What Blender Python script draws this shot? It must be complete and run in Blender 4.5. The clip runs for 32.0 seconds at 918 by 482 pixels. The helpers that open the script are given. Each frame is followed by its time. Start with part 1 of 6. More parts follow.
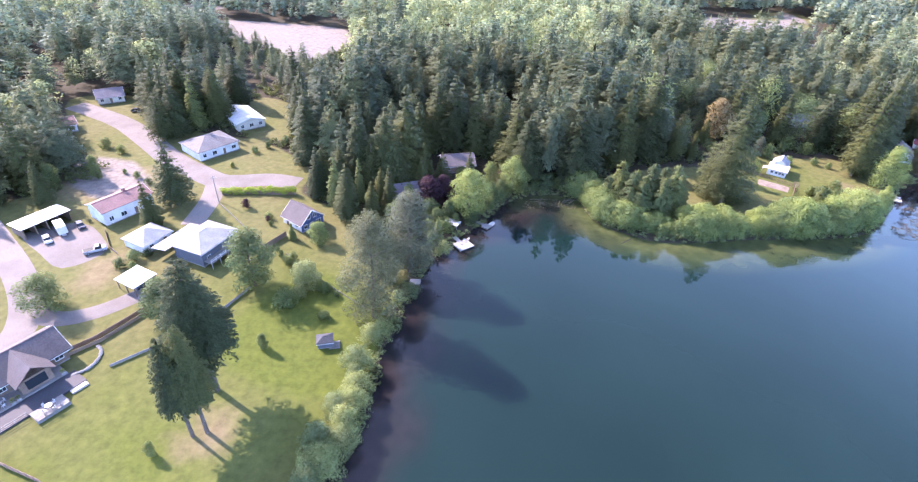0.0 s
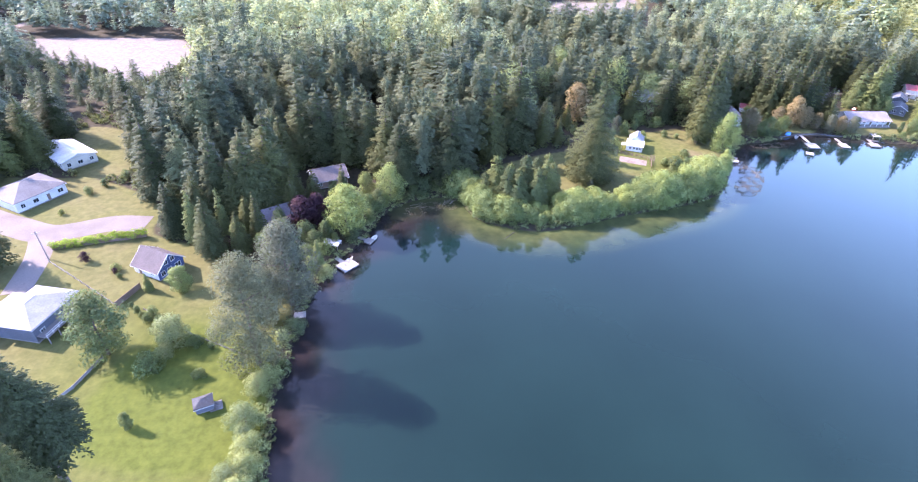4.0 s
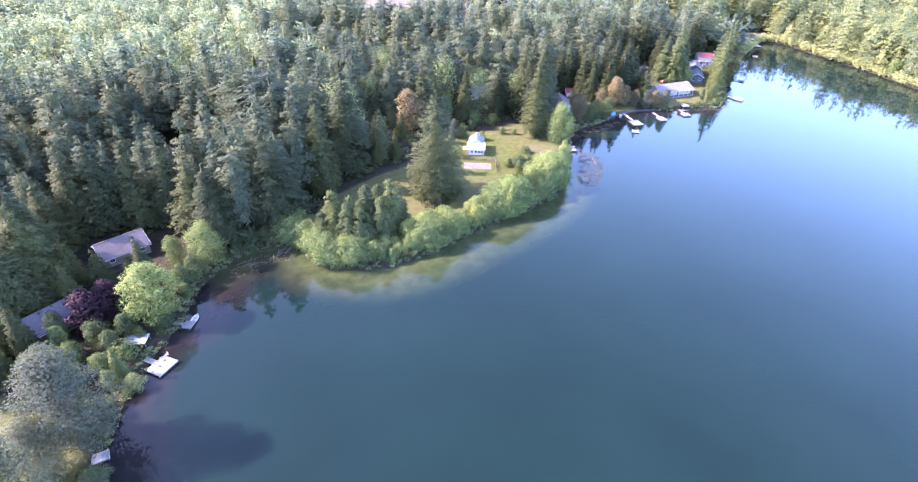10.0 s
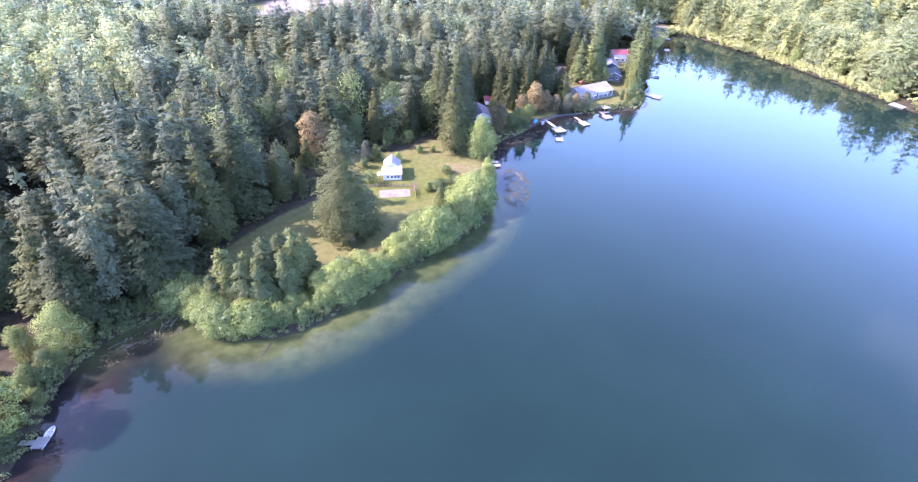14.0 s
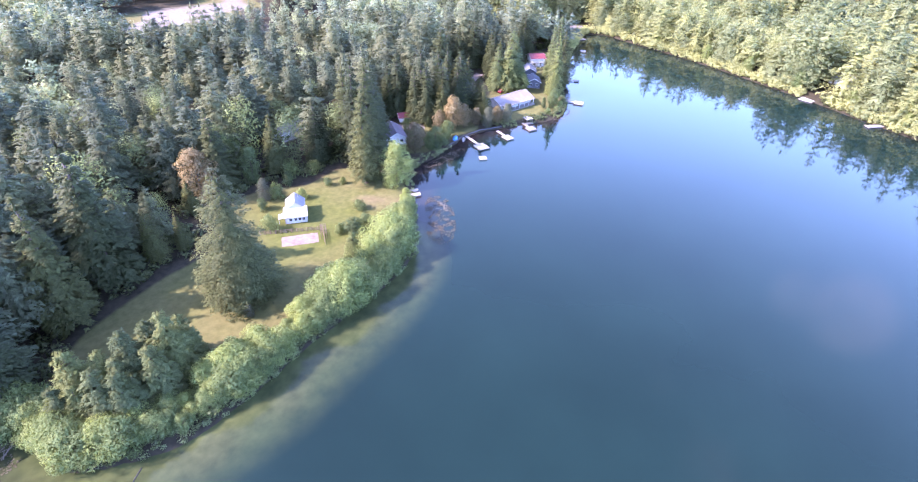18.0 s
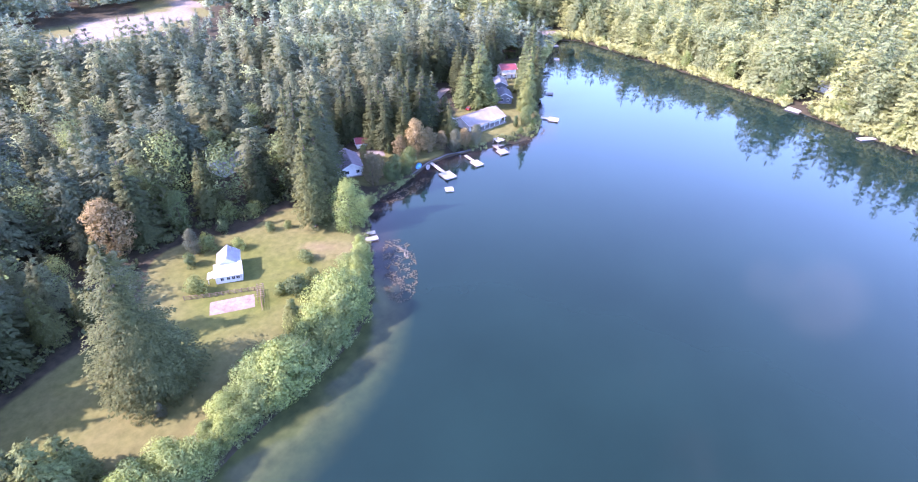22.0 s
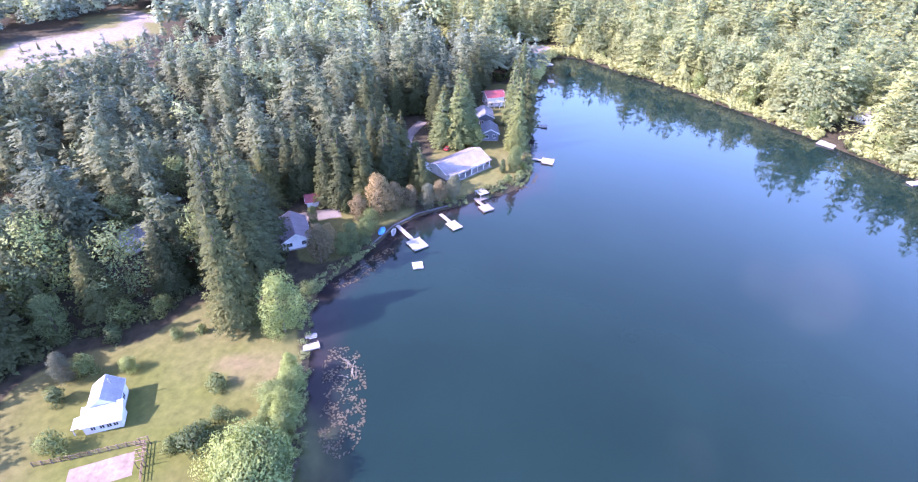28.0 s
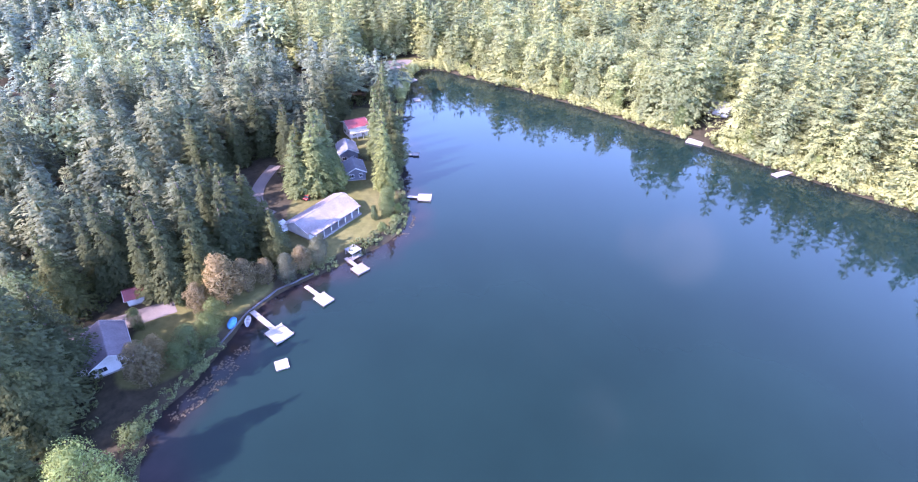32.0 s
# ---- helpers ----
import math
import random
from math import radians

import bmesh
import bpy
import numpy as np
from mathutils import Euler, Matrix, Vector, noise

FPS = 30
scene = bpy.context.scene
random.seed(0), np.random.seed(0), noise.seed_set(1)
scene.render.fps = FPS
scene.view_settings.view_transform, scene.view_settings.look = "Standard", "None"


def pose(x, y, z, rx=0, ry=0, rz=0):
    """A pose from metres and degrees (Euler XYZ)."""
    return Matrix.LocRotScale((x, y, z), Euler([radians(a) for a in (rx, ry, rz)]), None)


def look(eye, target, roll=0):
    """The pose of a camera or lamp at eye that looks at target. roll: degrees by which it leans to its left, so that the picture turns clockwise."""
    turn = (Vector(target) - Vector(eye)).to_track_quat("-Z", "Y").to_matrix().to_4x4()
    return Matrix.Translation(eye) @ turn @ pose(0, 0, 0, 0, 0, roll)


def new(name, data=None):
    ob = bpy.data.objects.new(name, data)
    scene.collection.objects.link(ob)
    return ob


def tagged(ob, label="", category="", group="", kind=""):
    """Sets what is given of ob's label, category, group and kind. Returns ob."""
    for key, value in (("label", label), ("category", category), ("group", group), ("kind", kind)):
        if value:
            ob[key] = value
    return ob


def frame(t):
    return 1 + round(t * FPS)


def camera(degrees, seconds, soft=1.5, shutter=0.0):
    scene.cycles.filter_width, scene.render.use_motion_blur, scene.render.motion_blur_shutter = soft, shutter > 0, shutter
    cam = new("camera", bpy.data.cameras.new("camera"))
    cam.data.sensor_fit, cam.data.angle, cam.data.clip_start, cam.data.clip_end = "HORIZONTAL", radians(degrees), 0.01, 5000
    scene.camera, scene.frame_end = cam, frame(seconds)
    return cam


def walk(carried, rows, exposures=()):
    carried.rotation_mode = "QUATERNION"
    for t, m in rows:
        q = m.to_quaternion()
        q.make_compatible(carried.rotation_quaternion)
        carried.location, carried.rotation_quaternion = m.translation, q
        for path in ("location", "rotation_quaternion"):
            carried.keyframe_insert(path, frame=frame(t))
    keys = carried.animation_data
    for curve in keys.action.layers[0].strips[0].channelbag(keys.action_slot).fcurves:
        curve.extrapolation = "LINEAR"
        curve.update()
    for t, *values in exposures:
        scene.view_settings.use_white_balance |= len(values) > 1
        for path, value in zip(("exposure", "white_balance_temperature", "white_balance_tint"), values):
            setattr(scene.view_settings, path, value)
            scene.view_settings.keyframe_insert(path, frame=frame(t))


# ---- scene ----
cam = camera(82.2, 32.0, soft=1.15)
PATH = [
    (0.0, 9.35, -10.85, 89.25, 5.99, -34.24, 2.79),
    (0.5, 9.47, -10.10, 89.45, 3.27, -34.22, 2.64),
    (1.0, 9.61, -9.30, 89.64, 0.23, -34.19, 2.55),
    (1.5, 9.75, -8.46, 89.82, -4.21, -34.12, 2.38),
    (2.0, 9.91, -7.57, 90.01, -5.75, -34.15, 2.37),
    (2.5, 10.08, -6.60, 90.17, -6.59, -34.20, 2.35),
    (3.0, 10.26, -5.58, 90.31, -7.25, -34.29, 2.36),
    (3.5, 10.51, -4.47, 90.39, -7.90, -34.35, 2.34),
    (5.5, 11.93, 0.70, 90.42, -9.03, -34.58, 2.29),
    (6.0, 12.43, 2.22, 90.44, -9.07, -34.64, 2.26),
    (6.5, 13.06, 3.92, 90.49, -11.85, -34.64, 2.18),
    (7.0, 13.81, 5.74, 90.57, -13.58, -34.69, 2.11),
    (7.5, 14.68, 7.64, 90.66, -14.36, -34.73, 2.04),
    (8.0, 15.69, 9.60, 90.76, -14.87, -34.81, 2.03),
    (8.5, 16.82, 11.61, 90.88, -18.63, -34.75, 1.86),
    (9.0, 18.03, 13.64, 91.01, -20.89, -34.82, 1.79),
    (9.5, 19.31, 15.70, 91.17, -22.90, -34.83, 1.70),
    (10.0, 20.64, 17.78, 91.35, -26.28, -34.88, 1.68),
    (10.5, 22.01, 19.85, 91.53, -29.20, -34.93, 1.65),
    (11.0, 23.48, 21.95, 91.71, -29.86, -34.99, 1.62),
    (11.5, 25.05, 24.08, 91.88, -30.47, -35.05, 1.60),
    (12.0, 26.73, 26.23, 92.02, -31.49, -35.12, 1.59),
    (12.5, 28.50, 28.40, 92.13, -32.11, -35.13, 1.59),
    (13.0, 30.36, 30.61, 92.21, -32.64, -35.21, 1.60),
    (13.5, 32.31, 32.86, 92.23, -33.71, -35.24, 1.57),
    (14.0, 34.33, 35.16, 92.19, -34.99, -35.27, 1.62),
    (14.5, 36.41, 37.47, 92.10, -35.97, -35.27, 1.69),
    (16.5, 44.81, 46.59, 91.66, -40.16, -35.25, 1.85),
    (17.0, 46.97, 48.77, 91.55, -41.52, -35.28, 1.93),
    (17.5, 49.22, 50.86, 91.44, -43.40, -35.23, 2.00),
    (18.0, 51.61, 52.87, 91.35, -44.00, -35.24, 2.02),
    (18.5, 54.10, 54.86, 91.27, -45.45, -35.20, 2.02),
    (19.0, 56.66, 56.82, 91.23, -45.82, -35.22, 1.98),
    (19.5, 59.26, 58.76, 91.21, -46.12, -35.23, 1.97),
    (20.0, 61.90, 60.71, 91.22, -46.35, -35.27, 1.94),
    (20.5, 64.59, 62.66, 91.24, -46.49, -35.29, 1.91),
    (21.0, 67.34, 64.63, 91.25, -46.54, -35.32, 1.90),
    (21.5, 70.17, 66.64, 91.25, -46.65, -35.34, 1.87),
    (22.0, 73.06, 68.68, 91.24, -46.73, -35.37, 1.85),
    (22.5, 75.99, 70.75, 91.21, -46.83, -35.40, 1.85),
    (23.0, 78.94, 72.83, 91.17, -46.87, -35.44, 1.83),
    (23.5, 81.90, 74.93, 91.11, -46.90, -35.45, 1.78),
    (24.0, 84.88, 77.04, 91.04, -47.00, -35.50, 1.77),
    (24.5, 87.92, 79.18, 90.93, -47.07, -35.50, 1.79),
    (25.0, 91.01, 81.34, 90.81, -47.11, -35.52, 1.78),
    (25.5, 94.12, 83.50, 90.69, -47.13, -35.50, 1.72),
    (27.5, 106.45, 92.09, 90.39, -47.03, -35.58, 1.64),
    (28.0, 109.59, 94.21, 90.37, -47.16, -35.39, 1.57),
    (28.5, 112.71, 96.26, 90.40, -47.98, -35.38, 1.54),
    (29.0, 115.84, 98.21, 90.45, -48.86, -35.36, 1.52),
    (29.5, 118.97, 100.04, 90.51, -49.43, -35.39, 1.48),
    (30.0, 122.13, 101.78, 90.57, -50.77, -35.29, 1.41),
    (30.5, 125.33, 103.43, 90.62, -54.37, -35.27, 1.23),
    (31.0, 128.57, 105.02, 90.65, -56.13, -35.22, 1.17),
    (31.5, 131.83, 106.57, 90.66, -59.37, -35.17, 1.15),
    (32.0, 135.11, 108.10, 90.68, -61.14, -35.05, 1.26),
]
walk(cam, [(t, pose(x, y, z, 0, 0, yaw) @ pose(0, 0, 0, 90 + pitch, 0, 0) @ pose(0, 0, 0, 0, 0, roll)) for t, x, y, z, yaw, pitch, roll in PATH],
     exposures=[(0, 2.41, 6560, 37), (3.5, 2.55, 6380, 39), (8, 2.67, 6230, 43), (14, 2.73, 6140, 47), (24, 2.71, 6040, 50), (32, 2.65, 5880, 52)])

# ---- light ----
SUN_AZ, SUN_EL = 155.0, 37.5          # degrees: from +x towards +y, and above the horizon
to_sun = Vector((math.cos(radians(SUN_AZ)) * math.cos(radians(SUN_EL)), math.sin(radians(SUN_AZ)) * math.cos(radians(SUN_EL)), math.sin(radians(SUN_EL))))
world = bpy.data.worlds.new("sky")
scene.world = world
world.use_nodes = True
wn, wl = world.node_tree.nodes, world.node_tree.links
sky = wn.new("ShaderNodeTexSky")
sky.sky_type, sky.sun_disc = "NISHITA", False
sky.sun_elevation, sky.sun_rotation = radians(SUN_EL), radians(90 - SUN_AZ)
sky.air_density, sky.dust_density, sky.ozone_density = 1.0, 1.0, 1.6
# thin bright haze low in the sky and a few soft clouds
tc, sep = wn.new("ShaderNodeTexCoord"), wn.new("ShaderNodeSeparateXYZ")
wl.new(tc.outputs["Generated"], sep.inputs[0])
low = wn.new("ShaderNodeMapRange")
low.interpolation_type = "SMOOTHSTEP"
low.inputs[1].default_value, low.inputs[2].default_value, low.inputs[3].default_value, low.inputs[4].default_value = -0.05, 0.86, 1.0, 0.0
wl.new(sep.outputs[2], low.inputs[0])
haze = wn.new("ShaderNodeMix")
haze.data_type = "RGBA"
haze.inputs[7].default_value = (4.3, 8.8, 15.8, 1)
hz = wn.new("ShaderNodeMath")
hz.operation = "MULTIPLY"
wl.new(low.outputs[0], hz.inputs[0])
hz.inputs[1].default_value = 0.9
wl.new(hz.outputs[0], haze.inputs[0])
wl.new(sky.outputs[0], haze.inputs[6])
cn, cr = wn.new("ShaderNodeTexNoise"), wn.new("ShaderNodeMapRange")
cn.inputs["Scale"].default_value, cn.inputs["Detail"].default_value, cn.inputs["Roughness"].default_value = 3.2, 4.0, 0.5
wl.new(tc.outputs["Generated"], cn.inputs["Vector"])
cr.interpolation_type = "SMOOTHSTEP"
cr.inputs[1].default_value, cr.inputs[2].default_value, cr.inputs[4].default_value = 0.60, 0.90, 0.3
wl.new(cn.outputs[0], cr.inputs[0])
clouds = wn.new("ShaderNodeMix")
clouds.data_type = "RGBA"
clouds.inputs[7].default_value = (13.0, 13.5, 15.0, 1)
cf = cr.outputs[0]
fine_n, fine_r = wn.new("ShaderNodeTexNoise"), wn.new("ShaderNodeMapRange")
fine_n.inputs["Scale"].default_value, fine_n.inputs["Detail"].default_value = 13.0, 5.0
wl.new(tc.outputs["Generated"], fine_n.inputs["Vector"])
wl.new(fine_n.outputs[0], fine_r.inputs[0])
fine_r.inputs[1].default_value, fine_r.inputs[2].default_value, fine_r.inputs[3].default_value, fine_r.inputs[4].default_value = 0.3, 0.7, 0.25, 1.0
for direction, spread, amount in (((0.846, 0.018, 0.533), 4.4, 0.15), ((0.838, 0.085, 0.538), 3.0, 0.09)):
    dot, fall, puff, both = wn.new("ShaderNodeVectorMath"), wn.new("ShaderNodeMapRange"), wn.new("ShaderNodeMath"), wn.new("ShaderNodeMath")
    dot.operation = "DOT_PRODUCT"
    wl.new(tc.outputs["Generated"], dot.inputs[0])
    dot.inputs[1].default_value = Vector(direction).normalized()
    fall.interpolation_type = "SMOOTHSTEP"
    fall.inputs[1].default_value, fall.inputs[2].default_value, fall.inputs[4].default_value = math.cos(radians(spread)), 1.0, amount
    wl.new(dot.outputs["Value"], fall.inputs[0])
    puff.operation, both.operation = "MULTIPLY", "MAXIMUM"
    wl.new(fall.outputs[0], puff.inputs[0])
    wl.new(fine_r.outputs[0], puff.inputs[1])
    wl.new(cf, both.inputs[0])
    wl.new(puff.outputs[0], both.inputs[1])
    cf = both.outputs[0]
wl.new(cf, clouds.inputs[0])
wl.new(haze.outputs[2], clouds.inputs[6])
wl.new(clouds.outputs[2], wn["Background"].inputs[0])
wn["Background"].inputs[1].default_value = 0.15
sun_data = bpy.data.lights.new("sun", "SUN")
sun_data.energy, sun_data.angle, sun_data.color = 3.9, radians(0.6), (1.0, 0.94, 0.84)
sun = new("sun", sun_data)
sun.matrix_world = look(to_sun * 500, (0, 0, 0))

# ---- materials ----
def material(name):
    m = bpy.data.materials.new(name)
    m.use_nodes = True
    nt = m.node_tree
    return m, nt.nodes, nt.links, nt.nodes["Principled BSDF"]


def ramp(n, stops, mode="LINEAR"):
    r = n.new("ShaderNodeValToRGB")
    r.color_ramp.interpolation = mode
    while len(r.color_ramp.elements) < len(stops):
        r.color_ramp.elements.new(0.5)
    for e, (at, c) in zip(r.color_ramp.elements, stops):
        e.position, e.color = at, (*c, 1)
    return r


def noise_tex(n, l, scale, detail=4, rough=0.55, coord="Object"):
    tc, no = n.new("ShaderNodeTexCoord"), n.new("ShaderNodeTexNoise")
    no.inputs["Scale"].default_value, no.inputs["Detail"].default_value, no.inputs["Roughness"].default_value = scale, detail, rough
    l.new(tc.outputs[coord], no.inputs["Vector"])
    return no


def mixer(n, l, kind, fac, a, b):
    x = n.new("ShaderNodeMix")
    x.data_type, x.blend_type = "RGBA", kind
    for sock, v in ((x.inputs[0], fac), (x.inputs[6], a), (x.inputs[7], b)):
        if isinstance(v, bpy.types.NodeSocket):
            l.new(v, sock)
        elif isinstance(v, (int, float)):
            sock.default_value = v
        else:
            sock.default_value = (*v, 1)
    return x.outputs[2]


def bump(n, l, bsdf, height, strength=0.3, dist=0.05):
    b = n.new("ShaderNodeBump")
    b.inputs["Strength"].default_value, b.inputs["Distance"].default_value = strength, dist
    l.new(height, b.inputs["Height"])
    l.new(b.outputs[0], bsdf.inputs["Normal"])


def surface(name, dark, light, rough=0.8, grain=2.0, stain=0.25, metal=0.0, bumpy=0.25, per_object=0.15):
    """A worn surface: two scales of noise between two colours, small shifts from object to object."""
    m, n, l, b = material(name)
    a, c = noise_tex(n, l, grain, 6), noise_tex(n, l, stain, 3)
    r = ramp(n, [(0.3, dark), (0.7, light)])
    l.new(a.outputs[0], r.inputs[0])
    st = ramp(n, [(0.35, (0.72, 0.70, 0.68)), (0.6, (1, 1, 1))])
    l.new(c.outputs[0], st.inputs[0])
    col = mixer(n, l, "MULTIPLY", 0.8, r.outputs[0], st.outputs[0])
    oi = n.new("ShaderNodeObjectInfo")
    ob = ramp(n, [(0, (1 - per_object,) * 3), (1, (1 + per_object * 0.5,) * 3)])
    l.new(oi.outputs["Random"], ob.inputs[0])
    col = mixer(n, l, "MULTIPLY", 1.0, col, ob.outputs[0])
    l.new(col, b.inputs["Base Color"])
    b.inputs["Roughness"].default_value, b.inputs["Metallic"].default_value = rough, metal
    bump(n, l, b, a.outputs[0], bumpy)
    return m


def foliage(name, dark, light, tone=False, through_light=0.50):
    """Leaves or needles: colour shifts from tree to tree and from spray to spray, with light let through."""
    m, n, l, b = material(name)
    geo = n.new("ShaderNodeNewGeometry")
    mean = tuple((a + b) / 2 for a, b in zip(dark, light))
    r = ramp(n, [(0.0, tuple((a + b) / 2 for a, b in zip(dark, mean))), (1.0, tuple((a + b) / 2 for a, b in zip(light, mean)))])
    l.new(geo.outputs["Random Per Island"], r.inputs[0])
    if tone:
        at = n.new("ShaderNodeAttribute")
        at.attribute_name = "tone"
        fac = at.outputs["Fac"]
    else:
        fac = n.new("ShaderNodeObjectInfo").outputs["Random"]
    v = ramp(n, [(0.0, (0.62, 0.68, 0.72)), (0.35, (0.90, 0.93, 0.94)), (0.7, (1.10, 1.07, 0.97)), (1.0, (1.26, 1.20, 1.02))])
    l.new(fac, v.inputs[0])
    col = mixer(n, l, "MULTIPLY", 1.0, r.outputs[0], v.outputs[0])
    sprays = noise_tex(n, l, 1.3, 6, 0.75)
    mottle = ramp(n, [(0.3, (0.66, 0.69, 0.72)), (0.7, (1.34, 1.31, 1.22))])
    l.new(sprays.outputs[0], mottle.inputs[0])
    col = mixer(n, l, "MULTIPLY", 1.0, col, mottle.outputs[0])
    l.new(col, b.inputs["Base Color"])
    b.inputs["Roughness"].default_value = 0.6
    b.inputs["Specular IOR Level"].default_value = 0.12
    tr, mx = n.new("ShaderNodeBsdfTranslucent"), n.new("ShaderNodeMixShader")
    l.new(mixer(n, l, "MULTIPLY", 1.0, col, (1.05, 1.05, 0.85)), tr.inputs[0])
    mx.inputs[0].default_value = through_light
    l.new(b.outputs[0], mx.inputs[1])
    l.new(tr.outputs[0], mx.inputs[2])
    l.new(mx.outputs[0], n["Material Output"].inputs[0])
    return m


M_FIR = foliage("fir_needles", (0.042, 0.052, 0.024), (0.104, 0.120, 0.050), through_light=0.46)
M_YOUNG = foliage("young_fir_needles", (0.070, 0.090, 0.040), (0.150, 0.180, 0.078))
M_CEDAR = foliage("cedar_sprays", (0.092, 0.118, 0.050), (0.206, 0.240, 0.098))
M_LEAF = foliage("broad_leaves", (0.066, 0.098, 0.045), (0.160, 0.206, 0.095))
M_WILLOW = foliage("willow_leaves", (0.120, 0.165, 0.062), (0.252, 0.315, 0.130))
M_GREYLEAF = foliage("grey_green_leaves", (0.072, 0.085, 0.057), (0.170, 0.188, 0.138))
M_POPLAR = foliage("dark_poplar_leaves", (0.052, 0.064, 0.043), (0.128, 0.146, 0.104))
M_SALLOW = foliage("grey_willow_leaves", (0.129, 0.163, 0.075), (0.258, 0.309, 0.161))
M_BROWNLEAF = foliage("tan_flowering_leaves", (0.140, 0.112, 0.062), (0.285, 0.232, 0.135))
M_PURPLE = foliage("dark_purple_leaves", (0.034, 0.016, 0.026), (0.085, 0.045, 0.062))
M_HEDGE = foliage("hedge_leaves", (0.167, 0.255, 0.031), (0.356, 0.488, 0.070))
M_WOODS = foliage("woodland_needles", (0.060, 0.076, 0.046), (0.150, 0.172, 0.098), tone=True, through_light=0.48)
# far and inland needles paler than M_WOODS: haze is put into the colour
M_HAZEWOODS = foliage("hazed_distant_needles", (0.117, 0.149, 0.108), (0.289, 0.341, 0.242), tone=True)
M_MIDWOODS = foliage("hazed_inland_needles", (0.078, 0.095, 0.058), (0.190, 0.214, 0.130), tone=True, through_light=0.50)
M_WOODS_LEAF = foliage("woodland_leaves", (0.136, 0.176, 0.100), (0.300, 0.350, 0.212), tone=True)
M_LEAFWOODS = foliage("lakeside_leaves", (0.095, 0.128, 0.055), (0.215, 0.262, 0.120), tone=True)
# yellow-green alder leaves, with the bright sun on that bank painted in
M_BANK = foliage("sun_painted_alder_leaves", (0.197, 0.223, 0.103), (0.378, 0.410, 0.214))
# yellow-green bank needles, made paler still: strong sun is put into the colour
M_BANKFIR = foliage("sun_painted_bank_conifers", (0.151, 0.172, 0.080), (0.322, 0.354, 0.169), tone=True)
M_UNDER = foliage("undergrowth", (0.05, 0.066, 0.035), (0.13, 0.155, 0.075))
M_BARK = surface("bark", (0.06, 0.045, 0.035), (0.16, 0.12, 0.09), 0.9, 3.0)


def ground_material():
    m, n, l, b = material("ground")
    def attr(name):
        a = n.new("ShaderNodeAttribute")
        a.attribute_name = name
        return a.outputs["Fac"]
    fine, mid, big = noise_tex(n, l, 0.55, 8, 0.62), noise_tex(n, l, 0.16, 6, 0.6), noise_tex(n, l, 0.045, 5, 0.6)
    dry = ramp(n, [(0.25, (0.065, 0.062, 0.023)), (0.75, (0.116, 0.109, 0.044))])
    green = ramp(n, [(0.25, (0.035, 0.049, 0.008)), (0.75, (0.081, 0.097, 0.017))])
    floor_ = ramp(n, [(0.3, (0.020, 0.017, 0.011)), (0.7, (0.047, 0.041, 0.025))])
    dirt = ramp(n, [(0.3, (0.092, 0.074, 0.039)), (0.7, (0.148, 0.120, 0.065))])
    sand = ramp(n, [(0.3, (0.106, 0.090, 0.079)), (0.7, (0.185, 0.160, 0.143))])
    mud = ramp(n, [(0.3, (0.028, 0.033, 0.016)), (0.7, (0.067, 0.072, 0.033))])
    for r in (dry, green, floor_, dirt, sand, mud):
        l.new(fine.outputs[0], r.inputs[0])
    def edge(fac, spread=0.5):
        add, rr = n.new("ShaderNodeMath"), n.new("ShaderNodeMapRange")
        add.operation = "MULTIPLY_ADD"
        l.new(mid.outputs[0], add.inputs[0])
        add.inputs[1].default_value = spread
        l.new(fac, add.inputs[2])
        l.new(add.outputs[0], rr.inputs[0])
        rr.inputs[1].default_value, rr.inputs[2].default_value = 0.5 + spread * 0.5 - 0.14, 0.5 + spread * 0.5 + 0.14
        return rr.outputs[0]
    col = floor_.outputs[0]
    lawn = n.new("ShaderNodeMath")
    lawn.operation = "MULTIPLY_ADD"
    l.new(big.outputs[0], lawn.inputs[0])
    lawn.inputs[1].default_value = 1.25
    l.new(attr("green"), lawn.inputs[2])
    rr = n.new("ShaderNodeMapRange")
    l.new(lawn.outputs[0], rr.inputs[0])
    rr.inputs[1].default_value, rr.inputs[2].default_value = 0.5, 1.3
    grass = mixer(n, l, "MIX", rr.outputs[0], dry.outputs[0], green.outputs[0])
    col = mixer(n, l, "MIX", edge(attr("grass"), 0.35), col, grass)
    col = mixer(n, l, "MIX", edge(attr("dirt"), 0.6), col, dirt.outputs[0])
    col = mixer(n, l, "MIX", edge(attr("sand"), 0.5), col, sand.outputs[0])
    col = mixer(n, l, "MIX", edge(attr("mud"), 0.3), col, mud.outputs[0])
    l.new(col, b.inputs["Base Color"])
    b.inputs["Roughness"].default_value = 0.95
    b.inputs["Specular IOR Level"].default_value = 0.15
    bump(n, l, b, fine.outputs[0], 0.5, 0.12)
    return m


